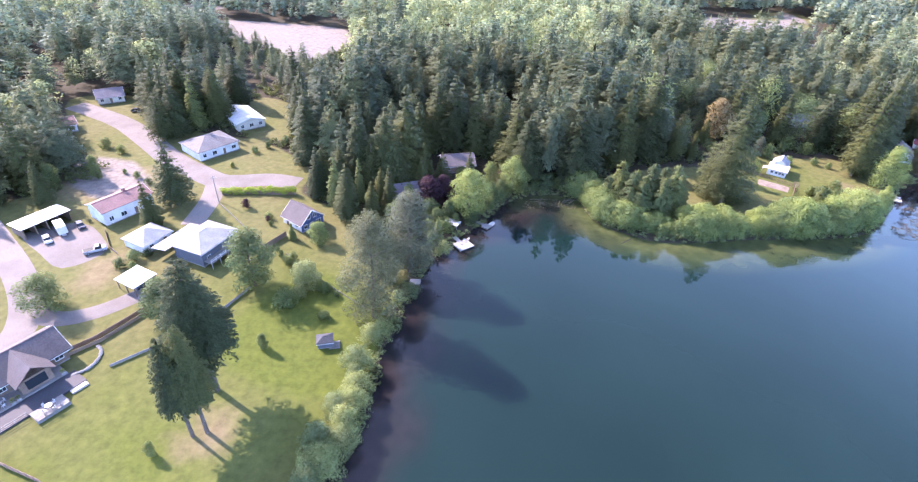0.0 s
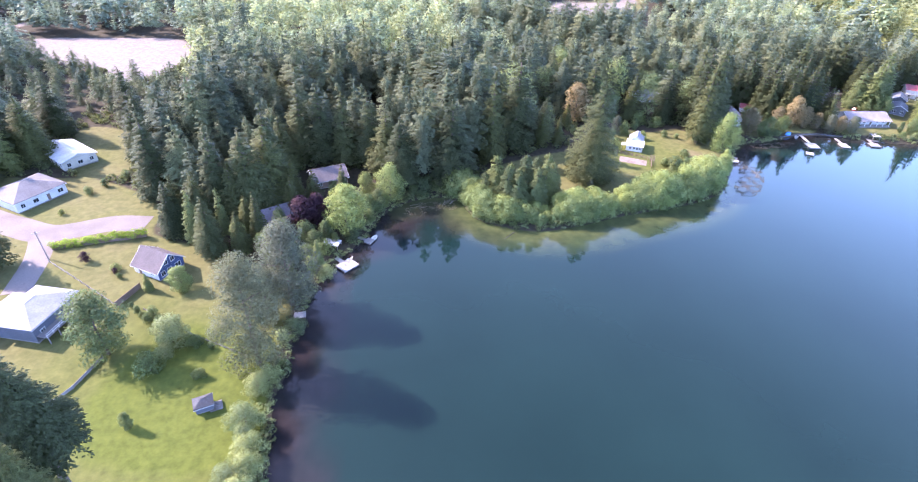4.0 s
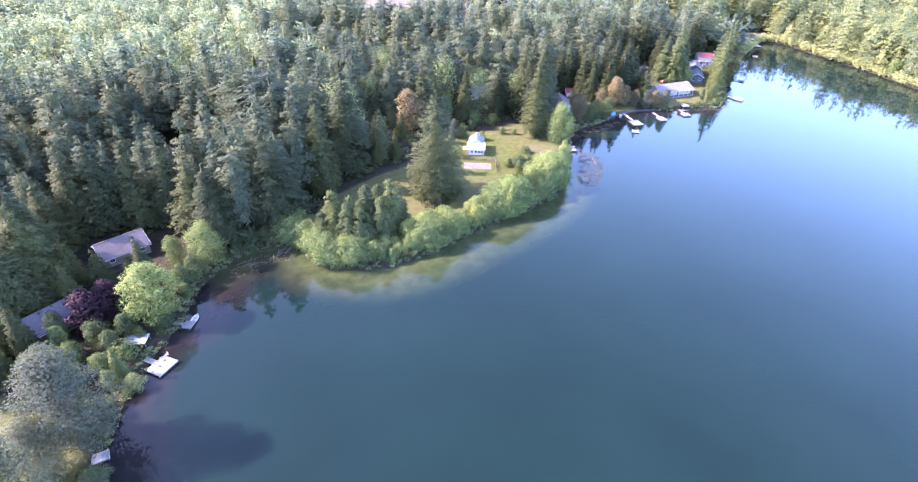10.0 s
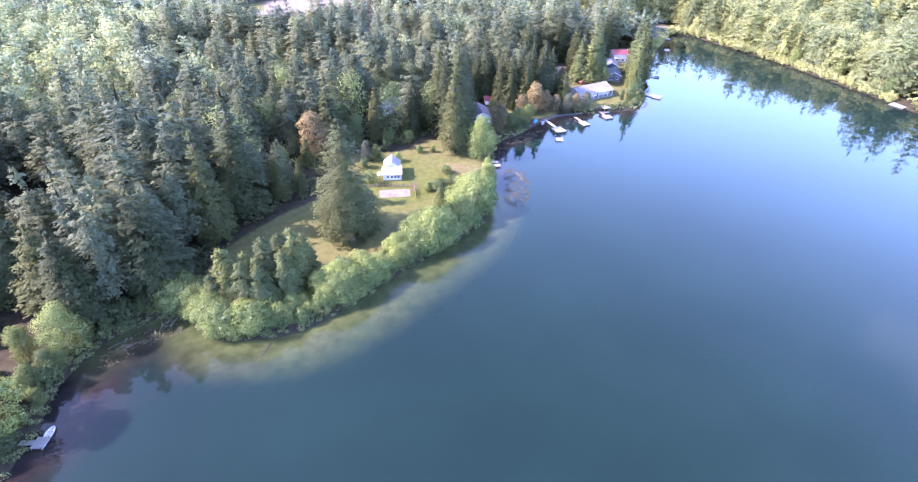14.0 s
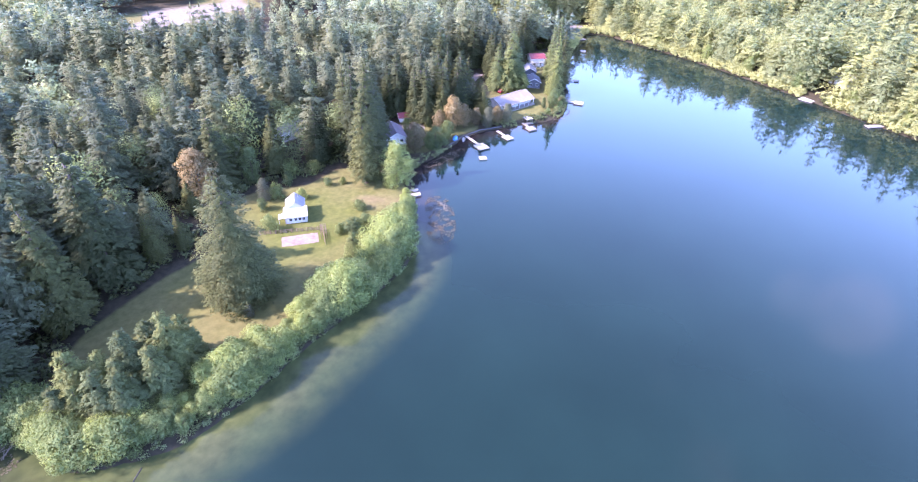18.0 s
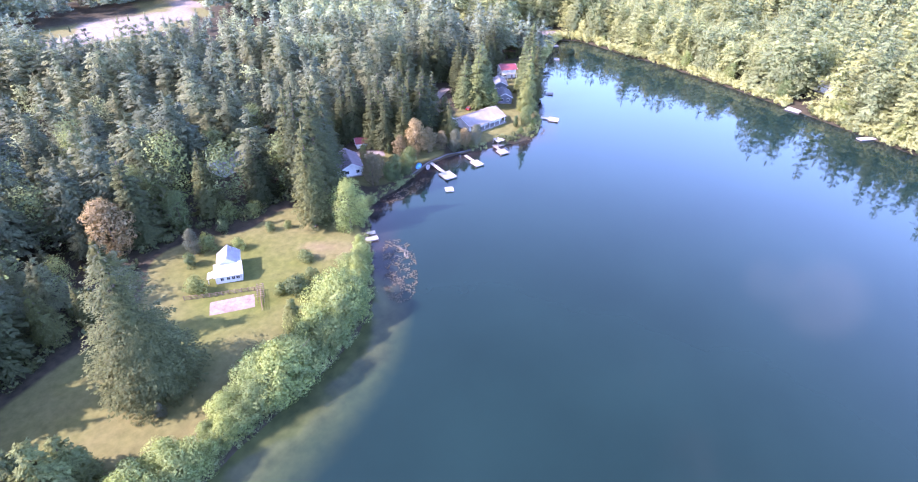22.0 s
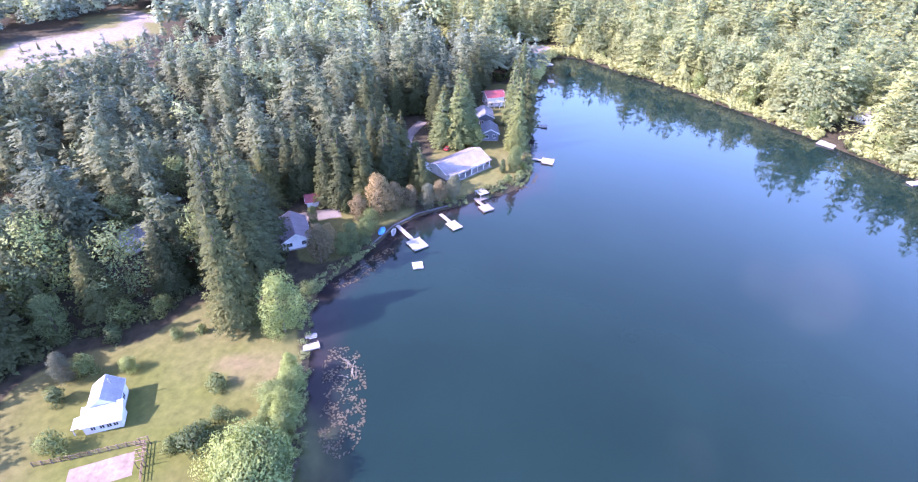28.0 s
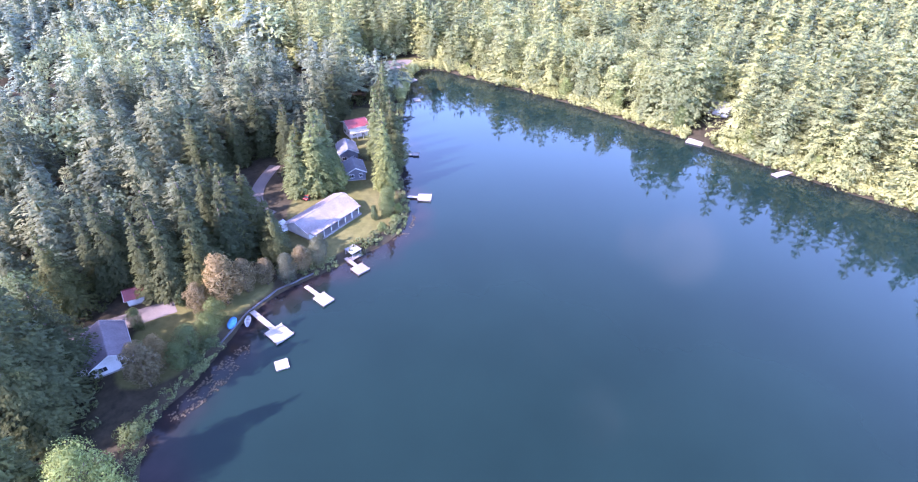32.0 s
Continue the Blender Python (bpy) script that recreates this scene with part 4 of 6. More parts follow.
# ---- buildings ----
def roof_slab(pts, thick=0.18):
    """A sloping slab over a flat outline in space."""
    bm = bmesh.new()
    hi = [bm.verts.new(p) for p in pts]
    lo = [bm.verts.new((p[0], p[1], p[2] - thick)) for p in pts]
    bm.faces.new(hi), bm.faces.new(lo[::-1])
    for i in range(len(hi)):
        j = (i + 1) % len(hi)
        bm.faces.new((hi[i], lo[i], lo[j], hi[j]))
    bmesh.ops.recalc_face_normals(bm, faces=bm.faces)
    return bm


def window(parent, x, y, z, w, h, facing, frame_mat=None):
    """A framed window proud of a wall; facing: degrees of the wall's outward side."""
    bm = bmesh.new()
    for a in ((-w / 2 - 0.09, -w / 2, -0.02, 0.09, -0.09, h + 0.09), (w / 2, w / 2 + 0.09, -0.02, 0.09, -0.09, h + 0.09),
              (-w / 2, w / 2, -0.02, 0.09, h, h + 0.09), (-w / 2, w / 2, -0.02, 0.12, -0.12, 0), (-0.035, 0.035, -0.02, 0.07, 0, h)):
        bm_box(bm, *a)
    fr = part("window", bm, frame_mat or WHITE, parent)
    fr.matrix_local = pose(x, y, z, 0, 0, facing - 90)
    part("pane", box(-w / 2, w / 2, -0.01, 0.03, 0, h), GLASS, fr)
    return fr


def door(parent, x, y, z, facing, mat, w=0.95, h=2.05):
    d = part("door", box(-w / 2, w / 2, -0.02, 0.06, 0, h, 0.02), mat, parent)
    d.matrix_local = pose(x, y, z, 0, 0, facing - 90)
    part("door_handle", box(w / 2 - 0.16, w / 2 - 0.06, 0.06, 0.12, 1.0, 1.06), METAL, d)
    return d


def building(name, x, y, turn, L, W, eave, rise, walls, roof, label, category="house", style="gable", over=0.5, windows="", lift=0.3, chimney=None, gable=None, base=None):
    """A house with its ridge along its own x. windows: letters of sides (n +y, s -y, e +x, w -x) that carry windows."""
    z = (height(x, y) if base is None else base)
    t = thing(name, x, y, z, turn, label, category)
    a, b = L / 2, W / 2
    part("foundation", box(-a + 0.05, a - 0.05, -b + 0.05, b - 0.05, -1.6, lift), STONE, t, "grey stone foundation")
    part("wall", box(-a, a, -b, b, lift, eave), walls, t)
    ez, rz, slope = eave, eave + rise, rise / b
    drop = over * slope
    if style == "gable":
        for s in (-1, 1):
            part("roof_slope", roof_slab([(-a - over, s * (b + over), ez - drop + 0.12), (a + over, s * (b + over), ez - drop + 0.12), (a + over, 0, rz + 0.12), (-a - over, 0, rz + 0.12)]), roof, t)
        part("ridge_cap", box(-a - over, a + over, -0.16, 0.16, rz + 0.04, rz + 0.17, 0.03), roof, t)
        for s in (-1, 1):
            bm = bmesh.new()
            v = [bm.verts.new((s * a + e, q, zz)) for e in (0, -0.2 * s) for q, zz in ((-b, ez), (b, ez), (0, rz - 0.06))]
            bm.faces.new(v[:3]), bm.faces.new(v[3:])
            for i in range(3):
                bm.faces.new((v[i], v[(i + 1) % 3], v[3 + (i + 1) % 3], v[3 + i]))
            bmesh.ops.recalc_face_normals(bm, faces=bm.faces)
            part("gable_end", bm, gable or walls, t)
            for q in (-1, 1):
                part("barge_board", roof_slab([(s * (a + over), q * (b + over), ez - drop + 0.13), (s * (a + over + 0.06), q * (b + over), ez - drop + 0.13),
                                               (s * (a + over + 0.06), 0, rz + 0.13), (s * (a + over), 0, rz + 0.13)], 0.26), WHITE, t)
    elif style == "hip":
        k = max(0.0, a - b)
        A, B = a + over, b + over
        e = ez - drop + 0.12
        for s in (-1, 1):
            part("roof_slope", roof_slab([(-A, s * B, e), (A, s * B, e), (k, 0, rz + 0.12), (-k, 0, rz + 0.12)] if k > 0.05 else [(-A, s * B, e), (A, s * B, e), (0, 0, rz + 0.12)]), roof, t)
            part("roof_slope", roof_slab([(s * A, -B, e), (s * A, B, e), (s * k, 0, rz + 0.12)]), roof, t)
        if k > 0.05:
            part("ridge_cap", box(-k, k, -0.15, 0.15, rz + 0.02, rz + 0.16, 0.03), roof, t)
    else:
        part("roof_slope", roof_slab([(-a - over, -b - over, ez + 0.1), (a + over, -b - over, ez + 0.1), (a + over, b + over, ez + rise), (-a - over, b + over, ez + rise)], 0.22), roof, t)
    for s in ((-1, 1) if style != "shed" else (-1,)):
        g = part("gutter", box(-a - over, a + over, s * (b + over) - 0.07, s * (b + over) + 0.07, ez - drop - 0.14, ez - drop - 0.02), WHITE, t)
    for side in windows:
        n = max(1, int((L if side in "ns" else W) / 3.2))
        storeys = [lift + 0.9] + ([lift + 3.5] if eave > 5 else [])
        for zz in storeys:
            for i in range(n):
                q = ((i + 0.5) / n - 0.5) * (L if side in "ns" else W)
                w, h = (1.5, 1.2) if i % 2 else (1.1, 1.25)
                px, py, f = {"n": (q, b, 90), "s": (q, -b, 270), "e": (a, q, 0), "w": (-a, q, 180)}[side]
                if i == n // 2 and zz == storeys[0] and side == windows[0] and n > 1:
                    door(t, px, py, lift, f, BROWN)
                else:
                    window(t, px, py, zz, w, h, f)
    if chimney:
        cx, cy = chimney
        c = part("chimney", box(cx - 0.4, cx + 0.4, cy - 0.4, cy + 0.4, eave, rz + 0.9, 0.03), BRICK, t, "brick chimney")
        part("chimney_cap", box(cx - 0.48, cx + 0.48, cy - 0.48, cy + 0.48, rz + 0.9, rz + 1.02), STONE, c)
    return t


def railing(parent, x0, y0, x1, y1, z, h=1.0, mat=None, gap=1.6):
    n = max(1, int(math.hypot(x1 - x0, y1 - y0) / gap))
    L, ang = math.hypot(x1 - x0, y1 - y0), math.degrees(math.atan2(y1 - y0, x1 - x0))
    for i in range(n + 1):
        f = i / n
        p = part("rail_post", box(-0.05, 0.05, -0.05, 0.05, 0, h), mat or WHITE, parent)
        p.matrix_local = pose(x0 + (x1 - x0) * f, y0 + (y1 - y0) * f, z)
    for zz in (h, h * 0.5):
        r = part("rail", box(0, L, -0.05, 0.05, zz - 0.06, zz), mat or WHITE, parent)
        r.matrix_local = pose(x0, y0, z, 0, 0, ang)


# the lakeside lots
main = building("house", -71, 97.5, 75, 12.5, 9.5, 4.6, 2.0, SLATE, ROOF_PALE, "two-storey slate-blue house with a pale grey hipped roof", style="hip", windows="sn", over=0.7)
part("porch_roof", roof_slab([(-8.5, 5.3, 3.6), (5, 5.3, 3.6), (5, 10.5, 3.0), (-8.5, 10.5, 3.0)]), ROOF_PALE, main)
part("deck", box(-6, 6, -7.4, -4.76, 1.6, 1.8, 0.02), GREYWOOD, main)
for i in range(5):
    p = part("deck_post", box(-0.09, 0.09, -0.09, 0.09, -1.0, 1.6), GREYWOOD, main)
    p.matrix_local = pose(-5.8 + 2.9 * i, -7.2, 0)
railing(main, -6, -7.35, 6, -7.35, 1.8)
building("garage", -88, 97.5, 72, 8.5, 8.0, 3.0, 1.9, WHITE, ROOF_PALE, "small white garage with a pale hipped roof", "garage", style="hip", windows="se")
t = thing("carport", -79.5, 80, height(-79.5, 80), -20, "open carport with a flat white roof on posts", "carport")
part("roof", roof_slab([(-3.6, -3.2, 3.1), (3.6, -3.2, 3.1), (3.6, 3.2, 3.35), (-3.6, 3.2, 3.35)], 0.2), ROOF_WHITE, t)
for i, (px, py) in enumerate(((-3.2, -2.8), (3.2, -2.8), (3.2, 2.8), (-3.2, 2.8), (0, 2.8), (0, -2.8))):
    p = part("post", box(-0.1, 0.1, -0.1, 0.1, -0.6, 3.0), BROWN, t)
    p.matrix_local = pose(px, py, 0)
part("back_wall", box(-3.3, 3.3, 2.85, 2.95, 0, 3.0), BROWN, t)
t = thing("carport", -121, 99, height(-121, 99), 68, "long open-fronted brown carport with a white sheet roof", "carport")
part("roof", roof_slab([(-6.6, -3.6, 3.5), (6.6, -3.6, 3.5), (6.6, 3.6, 3.1), (-6.6, 3.6, 3.1)], 0.24), ROOF_WHITE, t)
part("back_wall", box(-6.2, 6.2, 3.1, 3.25, -0.5, 3.0), BROWN, t)
for s in (-1, 1):
    part("side_wall", box(s * 6.1 - 0.08, s * 6.1 + 0.08, -3.0, 3.1, -0.5, 3.05), BROWN, t)
for i in range(5):
    p = part("post", box(-0.1, 0.1, -0.1, 0.1, -0.5, 3.25), BROWN, t)
    p.matrix_local = pose(-6 + 3 * i, -3.1, 0)
for i in range(3):
    part("partition", box(-3.06 + 3 * i, -2.94 + 3 * i, -2.9, 3.1, -0.5, 3.0), BROWN, t)
building("house", -105, 111, 65, 14.5, 8.0, 4.6, 1.5, WHITE, ROOF_RED, "white two-storey house with a faded red shingle roof", windows="se", chimney=(2.0, 0.6))
building("house", -51.5, 117, 150, 8.5, 8.0, 2.9, 3.2, WHITE, ROOF_MAUVE, "small house with a navy gable and lilac-grey roof", windows="n", gable=NAVY)
blue = bpy.data.objects["house.002"]
part("gable_wall", box(-4.38, -4.27, -3.98, 3.98, 0.3, 2.9), NAVY, blue, "navy boarded gable wall")
for q, zz, w in ((-2.4, 1.0, 1.6), (0.6, 1.0, 1.2), (2.9, 1.0, 1.2), (-1.2, 3.9, 1.1), (1.2, 3.9, 1.1)):
    window(blue, -4.37 if zz < 3 else -4.26, q * 0.88, zz * 0.88, w, 1.3, 180)
building("house", -102, 156, 58, 15, 13, 3.6, 2.4, WHITE, ROOF_GREY, "long white bungalow with a pale grey hipped roof", style="hip", windows="se")
building("house", -103, 184, -42, 17, 11, 3.4, 1.5, CREAM, ROOF_WHITE, "cream bungalow with a pale low gable roof", windows="se")
building("cottage", -168, 193, 40, 10, 8, 3.0, 2.4, CREAM, ROOF_LILAC, "small cottage with a lilac-grey gable roof", "house", windows="s")
building("house", -166, 158, 50, 14, 8, 3.0, 1.8, WHITE, ROOF_RED, "low house with a faded pink-red roof", windows="s")
building("shed", -125, 169, 20, 3.4, 2.6, 2.2, 0.8, WHITE, ROOF_BLUE, "small white shed with a blue-grey roof", "shed")
lodge = building("lodge", -90, 42.5, 65, 34, 9, 3.4, 2.6, BROWN, ROOF_MAUVE, "long brown lodge with a mauve-brown gable roof", windows="sn", over=0.9)
part("wing_wall", box(7, 12.6, -7.6, -4.52, 0.3, 3.4), BROWN, lodge)
for s in (-1, 1):
    part("wing_roof", roof_slab([(9.8, 0, 6.1), (9.8, -8.6, 6.1), (9.8 + s * 3.6, -8.6, 3.2), (9.8 + s * 3.6, 0, 3.2)]), ROOF_MAUVE, lodge)
part("wing_window", box(8.0, 11.6, -7.66, -7.58, 0.8, 3.0), GLASS, lodge)
part("deck", box(-16, 14.6, -8.3, -4.6, -1.2, 0.25, 0.04), GREYWOOD, lodge, "weathered pale grey board deck")
part("terrace", box(-16, 15.8, -13, -8.32, -1.2, 0.0, 0.04), SHADEWOOD, lodge, "dark board terrace, darkened in colour for shade")
part("platform", box(5.4, 11.2, -16.2, -13.02, -1.4, 0.25, 0.04), GREYWOOD, lodge, "pale raised board platform")
railing(lodge, -16, -12.9, 5.2, -12.9, 0.0, 0.9, GREYWOOD, 2.0)
railing(lodge, 5.5, -16.1, 11.1, -16.1, 0.25, 0.8, GREYWOOD, 1.4)
part("step", box(12.5, 15.6, -14.2, -13, -1.0, -0.1, 0.03), PALEWOOD, lodge)
for nm, x, y, a, rf in (("house", -11.4, 165, 20, ROOF_DARK), ("house", -25.5, 138.5, 30, ROOF_LILAC)):
    building(nm, x, y, a, 11.5, 8.5, 3.0, 2.6, BROWN, rf, "secluded house with a lilac-brown roof among dark trees", windows="s")
building("shed", -28.5, 70.5, 20, 3.2, 2.6, 1.9, 0.7, SLATE, ROOF_SLATE, "small slate-blue playhouse on the lawn", "shed", style="hip", over=0.3)

# the cabin on the point
cab = building("cabin", 111.2, 188.2, 62, 5.6, 5.2, 3.5, 2.0, WHITE, ROOF_PALE, "small white cabin with a pale metal gable roof", "cabin", windows="s", over=0.3)
part("front_wall", box(-6.2, -2.82, -3.2, 3.2, 0.2, 2.6), WHITE, cab)
part("front_roof", roof_slab([(-6.6, -3.5, 2.55), (-6.6, 3.5, 2.55), (-2.6, 3.5, 3.85), (-2.6, -3.5, 3.85)]), ROOF_WHITE, cab)
for q in (-2.2, -1.1, 0.1, 1.6):
    window(cab, -6.21, q, 1.1, 0.75, 0.85, 180)
part("side_porch", roof_slab([(-6.0, 3.55, 2.4), (-3.2, 3.55, 2.4), (-3.2, 5.2, 2.0), (-6.0, 5.2, 2.0)]), ROOF_WHITE, cab)
for px in (-5.8, -3.4):
    p = part("porch_post", box(-0.06, 0.06, -0.06, 0.06, 0, 2.0), WHITE, cab)
    p.matrix_local = pose(px, 5.0, 0)
part("stove_pipe", tube([(1.2, -1.0, 4.2), (1.2, -1.0, 6.2)], [0.12, 0.12], 8), METAL, cab)

# the east shore
hp = building("house", 168.5, 214, 66, 12, 7.8, 3.0, 2.2, WHITE, ROOF_LILAC, "white lakeside house with a lilac-grey cross-gable roof", windows="swn")
for s in (-1, 1):
    part("wing_roof", roof_slab([(-1.5, 0, 5.2), (-1.5, 7.2, 5.2), (-1.5 + s * 3.4, 7.2, 3.0), (-1.5 + s * 3.4, 0, 3.0)]), ROOF_LILAC, hp)
part("wing_wall", box(-4.3, 1.3, 4.26, 6.6, 0.2, 3.1), WHITE, hp)
building("shed", 183, 225, -30, 5.2, 4.2, 2.4, 1.2, WHITE, ROOF_BRIGHT, "white shed with a dark red metal roof", "shed")
lh = building("house", 234, 211, -3, 19.5, 9.0, 3.0, 1.9, WHITE, ROOF_PINK, "long white lake house with a pale lilac-grey roof", windows="se", over=0.8)
for i in range(7):
    p = part("porch_post", box(-0.1, 0.1, -0.1, 0.1, 0, 2.9), WHITE, lh)
    p.matrix_local = pose(-9 + 3 * i, -6.9, 0)
part("porch_roof", roof_slab([(-10, -7.2, 2.75), (10, -7.2, 2.75), (10, -5.3, 3.1), (-10, -5.3, 3.1)]), ROOF_PINK, lh)
part("porch_floor", box(-10, 10, -7.2, -4.78, -0.6, 0.25), GREYWOOD, lh)
building("shed", 222.5, 217, 10, 3.4, 3.0, 2.3, 0.9, WHITE, ROOF_WHITE, "small white garden shed", "shed")
building("house", 272.5, 232.5, 47, 9, 6.5, 4.0, 1.7, SLATE, ROOF_BLUE, "slate house with a blue-grey gable roof", windows="sw")
building("house", 263, 221.5, 47, 8.5, 6.5, 3.2, 1.7, SLATE, ROOF_BLUE, "lakeside house with a blue-grey gable roof and dark deck", windows="sw")
rh = building("house", 291.5, 244, -29, 7.6, 7.2, 5.0, 1.5, WHITE, ROOF_BRIGHT, "two-storey white house with a bright red metal roof", windows="sw", over=0.8)
part("balcony", box(-3.9, 3.9, -5.4, -3.62, 2.5, 2.7), PALEWOOD, rh)
railing(rh, -3.9, -5.3, 3.9, -5.3, 2.7)
for i in range(4):
    p = part("balcony_post", box(-0.08, 0.08, -0.08, 0.08, -0.5, 2.5), WHITE, rh)
    p.matrix_local = pose(-3.8 + 2.53 * i, -5.3, 0)
building("house", 137, 241, 15, 12, 8, 3.4, 1.8, WHITE, ROOF_PALE, "white house half hidden among dark trees", windows="sw")
building("house", 397, 117, 75, 9.5, 8, 4.0, 1.8, WHITE, ROOF_PALE, "pale house on the wooded far bank", windows="nw")

# ---- roads and drives ----
def ribbon(name, pts, width, mat, label, category="road", lift=0.07):
    """A strip laid on the ground along a line."""
    P = [np.array(p, float) for p in pts]
    line = []
    for i in range(len(P) - 1):
        p0, p1, p2, p3 = P[max(i - 1, 0)], P[i], P[i + 1], P[min(i + 2, len(P) - 1)]
        n = max(2, int(np.linalg.norm(p2 - p1) / 1.5))
        for k in range(n):
            t = k / n
            line.append(0.5 * (2 * p1 + (p2 - p0) * t + (2 * p0 - 5 * p1 + 4 * p2 - p3) * t ** 2 + (3 * p1 - p0 - 3 * p2 + p3) * t ** 3))
    line.append(P[-1])
    line = np.array(line)
    d = np.gradient(line, axis=0)
    nrm = np.stack([-d[:, 1], d[:, 0]], 1) / np.linalg.norm(d, axis=1)[:, None]
    cols = 7
    r = np.random.default_rng(len(pts))
    ragged = 1 + 0.07 * np.cumsum(r.normal(0, 0.35, (len(line), 2)), 0) / np.sqrt(np.arange(1, len(line) + 1))[:, None]
    V = []
    for i, (p, q) in enumerate(zip(line, nrm)):
        for c in range(cols):
            f = 2 * c / (cols - 1) - 1
            V.append(p + q * f * width / 2 * ragged[i, int(f > 0)])
    V = np.array(V)
    z = height_from(inland(V[:, 0], V[:, 1]), V[:, 0], V[:, 1]) + lift
    z[::cols] -= 0.1
    z[cols - 1::cols] -= 0.1
    F = [(i * cols + c, i * cols + c + 1, (i + 1) * cols + c + 1, (i + 1) * cols + c) for i in range(len(line) - 1) for c in range(cols - 1)]
    return tagged(new(name, mesh_of(name, np.column_stack([V, z]), F, mat, True)), label, category, kind="structure")


def patch(name, outline, mat, label, category, lift=0.08):
    poly = smooth_loop(outline, 3)
    c = poly.mean(0)
    V = [c] + [c + (p - c) * f for f in (0.35, 0.7, 1.0) for p in poly]
    n = len(poly)
    V = np.array(V)
    z = height_from(inland(V[:, 0], V[:, 1]), V[:, 0], V[:, 1]) + lift
    z[-n:] -= 0.11
    F = [(0, 1 + i, 1 + (i + 1) % n) for i in range(n)] + [(1 + r * n + i, 1 + (r + 1) * n + i, 1 + (r + 1) * n + (i + 1) % n, 1 + r * n + (i + 1) % n) for r in range(2) for i in range(n)]
    return tagged(new(name, mesh_of(name, np.column_stack([V, z]), F, mat, True)), label, category, kind="structure")


ribbon("road", [(-62, 139), (-72, 139.5), (-86, 135), (-97, 139), (-112, 147), (-130, 160), (-150, 173), (-178, 184)], 10, GRAVEL, "wide pale gravel road ending in a turning place")
ribbon("driveway", [(-88, 134), (-84, 122), (-82, 108)], 6.5, GRAVEL, "pale gravel driveway to the house", "driveway", 0.10)
ribbon("driveway", [(-150, 105), (-127, 90), (-110, 78), (-98, 66), (-95, 56), (-102, 40)], 7.5, GRAVEL, "curving pale gravel driveway by the lodge", "driveway")
ribbon("driveway", [(-99, 67), (-90, 66), (-83, 70), (-77, 78)], 5, GRAVEL, "pale gravel drive to the carport", "driveway", 0.11)
patch("parking_pad", [(-125, 95), (-113, 87), (-102, 82), (-96, 90), (-99, 96), (-113, 104)], GRAVEL, "pale concrete and gravel parking place", "parking place")
ribbon("driveway", [(166, 226), (176, 221), (186, 216)], 6, GRAVEL, "grey gravel yard by the lakeside house", "driveway")
ribbon("driveway", [(228, 226), (229, 233), (238, 242), (252, 249)], 4.5, GRAVEL, "grey gravel lane into the woods", "driveway")
patch("garden_bed", [(100.6, 178.6), (101.4, 178.8), (105, 177.2), (110.6, 174.8), (110.9, 174.1), (108.9, 170.2), (108.3, 169.9), (103, 172.2), (98.9, 174.2), (98.8, 174.9)], SOIL, "pink soil garden bed inside a fence", "garden bed")
patch("beach", [(352, 274), (366, 279), (382, 276), (392, 284), (376, 296), (354, 290)], GRAVEL, "pale sandy landing at the lake's end", "beach")

# ---- docks and floats ----
def plank_slab(parent, name, x0, x1, y0, y1, z0, z1, mat, n=0):
    """A deck of boards on a frame; boards run across x."""
    f = part(name, box(x0 + 0.06, x1 - 0.06, y0 + 0.06, y1 - 0.06, z0, z1 - 0.05), GREYWOOD, parent)
    n = n or max(3, int((x1 - x0) / 0.55))
    s = (x1 - x0) / n
    me = None
    for i in range(n):
        if me is None:
            b = part("plank", box(-s / 2 + 0.02, s / 2 - 0.02, y0, y1, z1 - 0.05, z1), mat, f)
            me = b.data
        else:
            b = new("plank", me)
            b.parent = f
        b.location = (x0 + s * (i + 0.5), 0, 0)
    return f


def dock(x, y, turn, length, width, head, mat, label, name="dock", z=0.55, posts=True):
    """A jetty: a walkway of that length from the bank at (x, y), and a platform head (along, across) at its end."""
    t = thing(name, x, y, 0, turn, label, "dock")
    if length:
        plank_slab(t, "walkway", 0, length, -width / 2, width / 2, z - 0.22, z, mat)
    a, b = head
    plank_slab(t, "platform", length + 0.02, length + a, -b / 2, b / 2, z - 0.4, z + 0.02, mat)
    if posts:
        for px in ([0.4 * length] if length > 5 else []) + [length + 0.2, length + a - 0.2]:
            for s in (-1, 1):
                q = (width if px < length else b) / 2 + 0.07
                p = part("pile", tube([(0, 0, -3.0), (0, 0, z + 0.35)], [0.09, 0.08], 7), BROWN, t)
                p.matrix_local = pose(px, s * q, 0)
    return t


def float_raft(x, y, turn, a, b, label):
    t = thing("swim_raft", x, y, 0, turn, label, "raft")
    plank_slab(t, "platform", -a / 2, a / 2, -b / 2, b / 2, 0.08, 0.42, PALEWOOD)
    for s in (-1, 1):
        part("pontoon", box(-a / 2 + 0.1, a / 2 - 0.1, s * b * 0.32 - 0.25, s * b * 0.32 + 0.25, -0.3, 0.08, 0.08), PLASTIC, t)
    return t


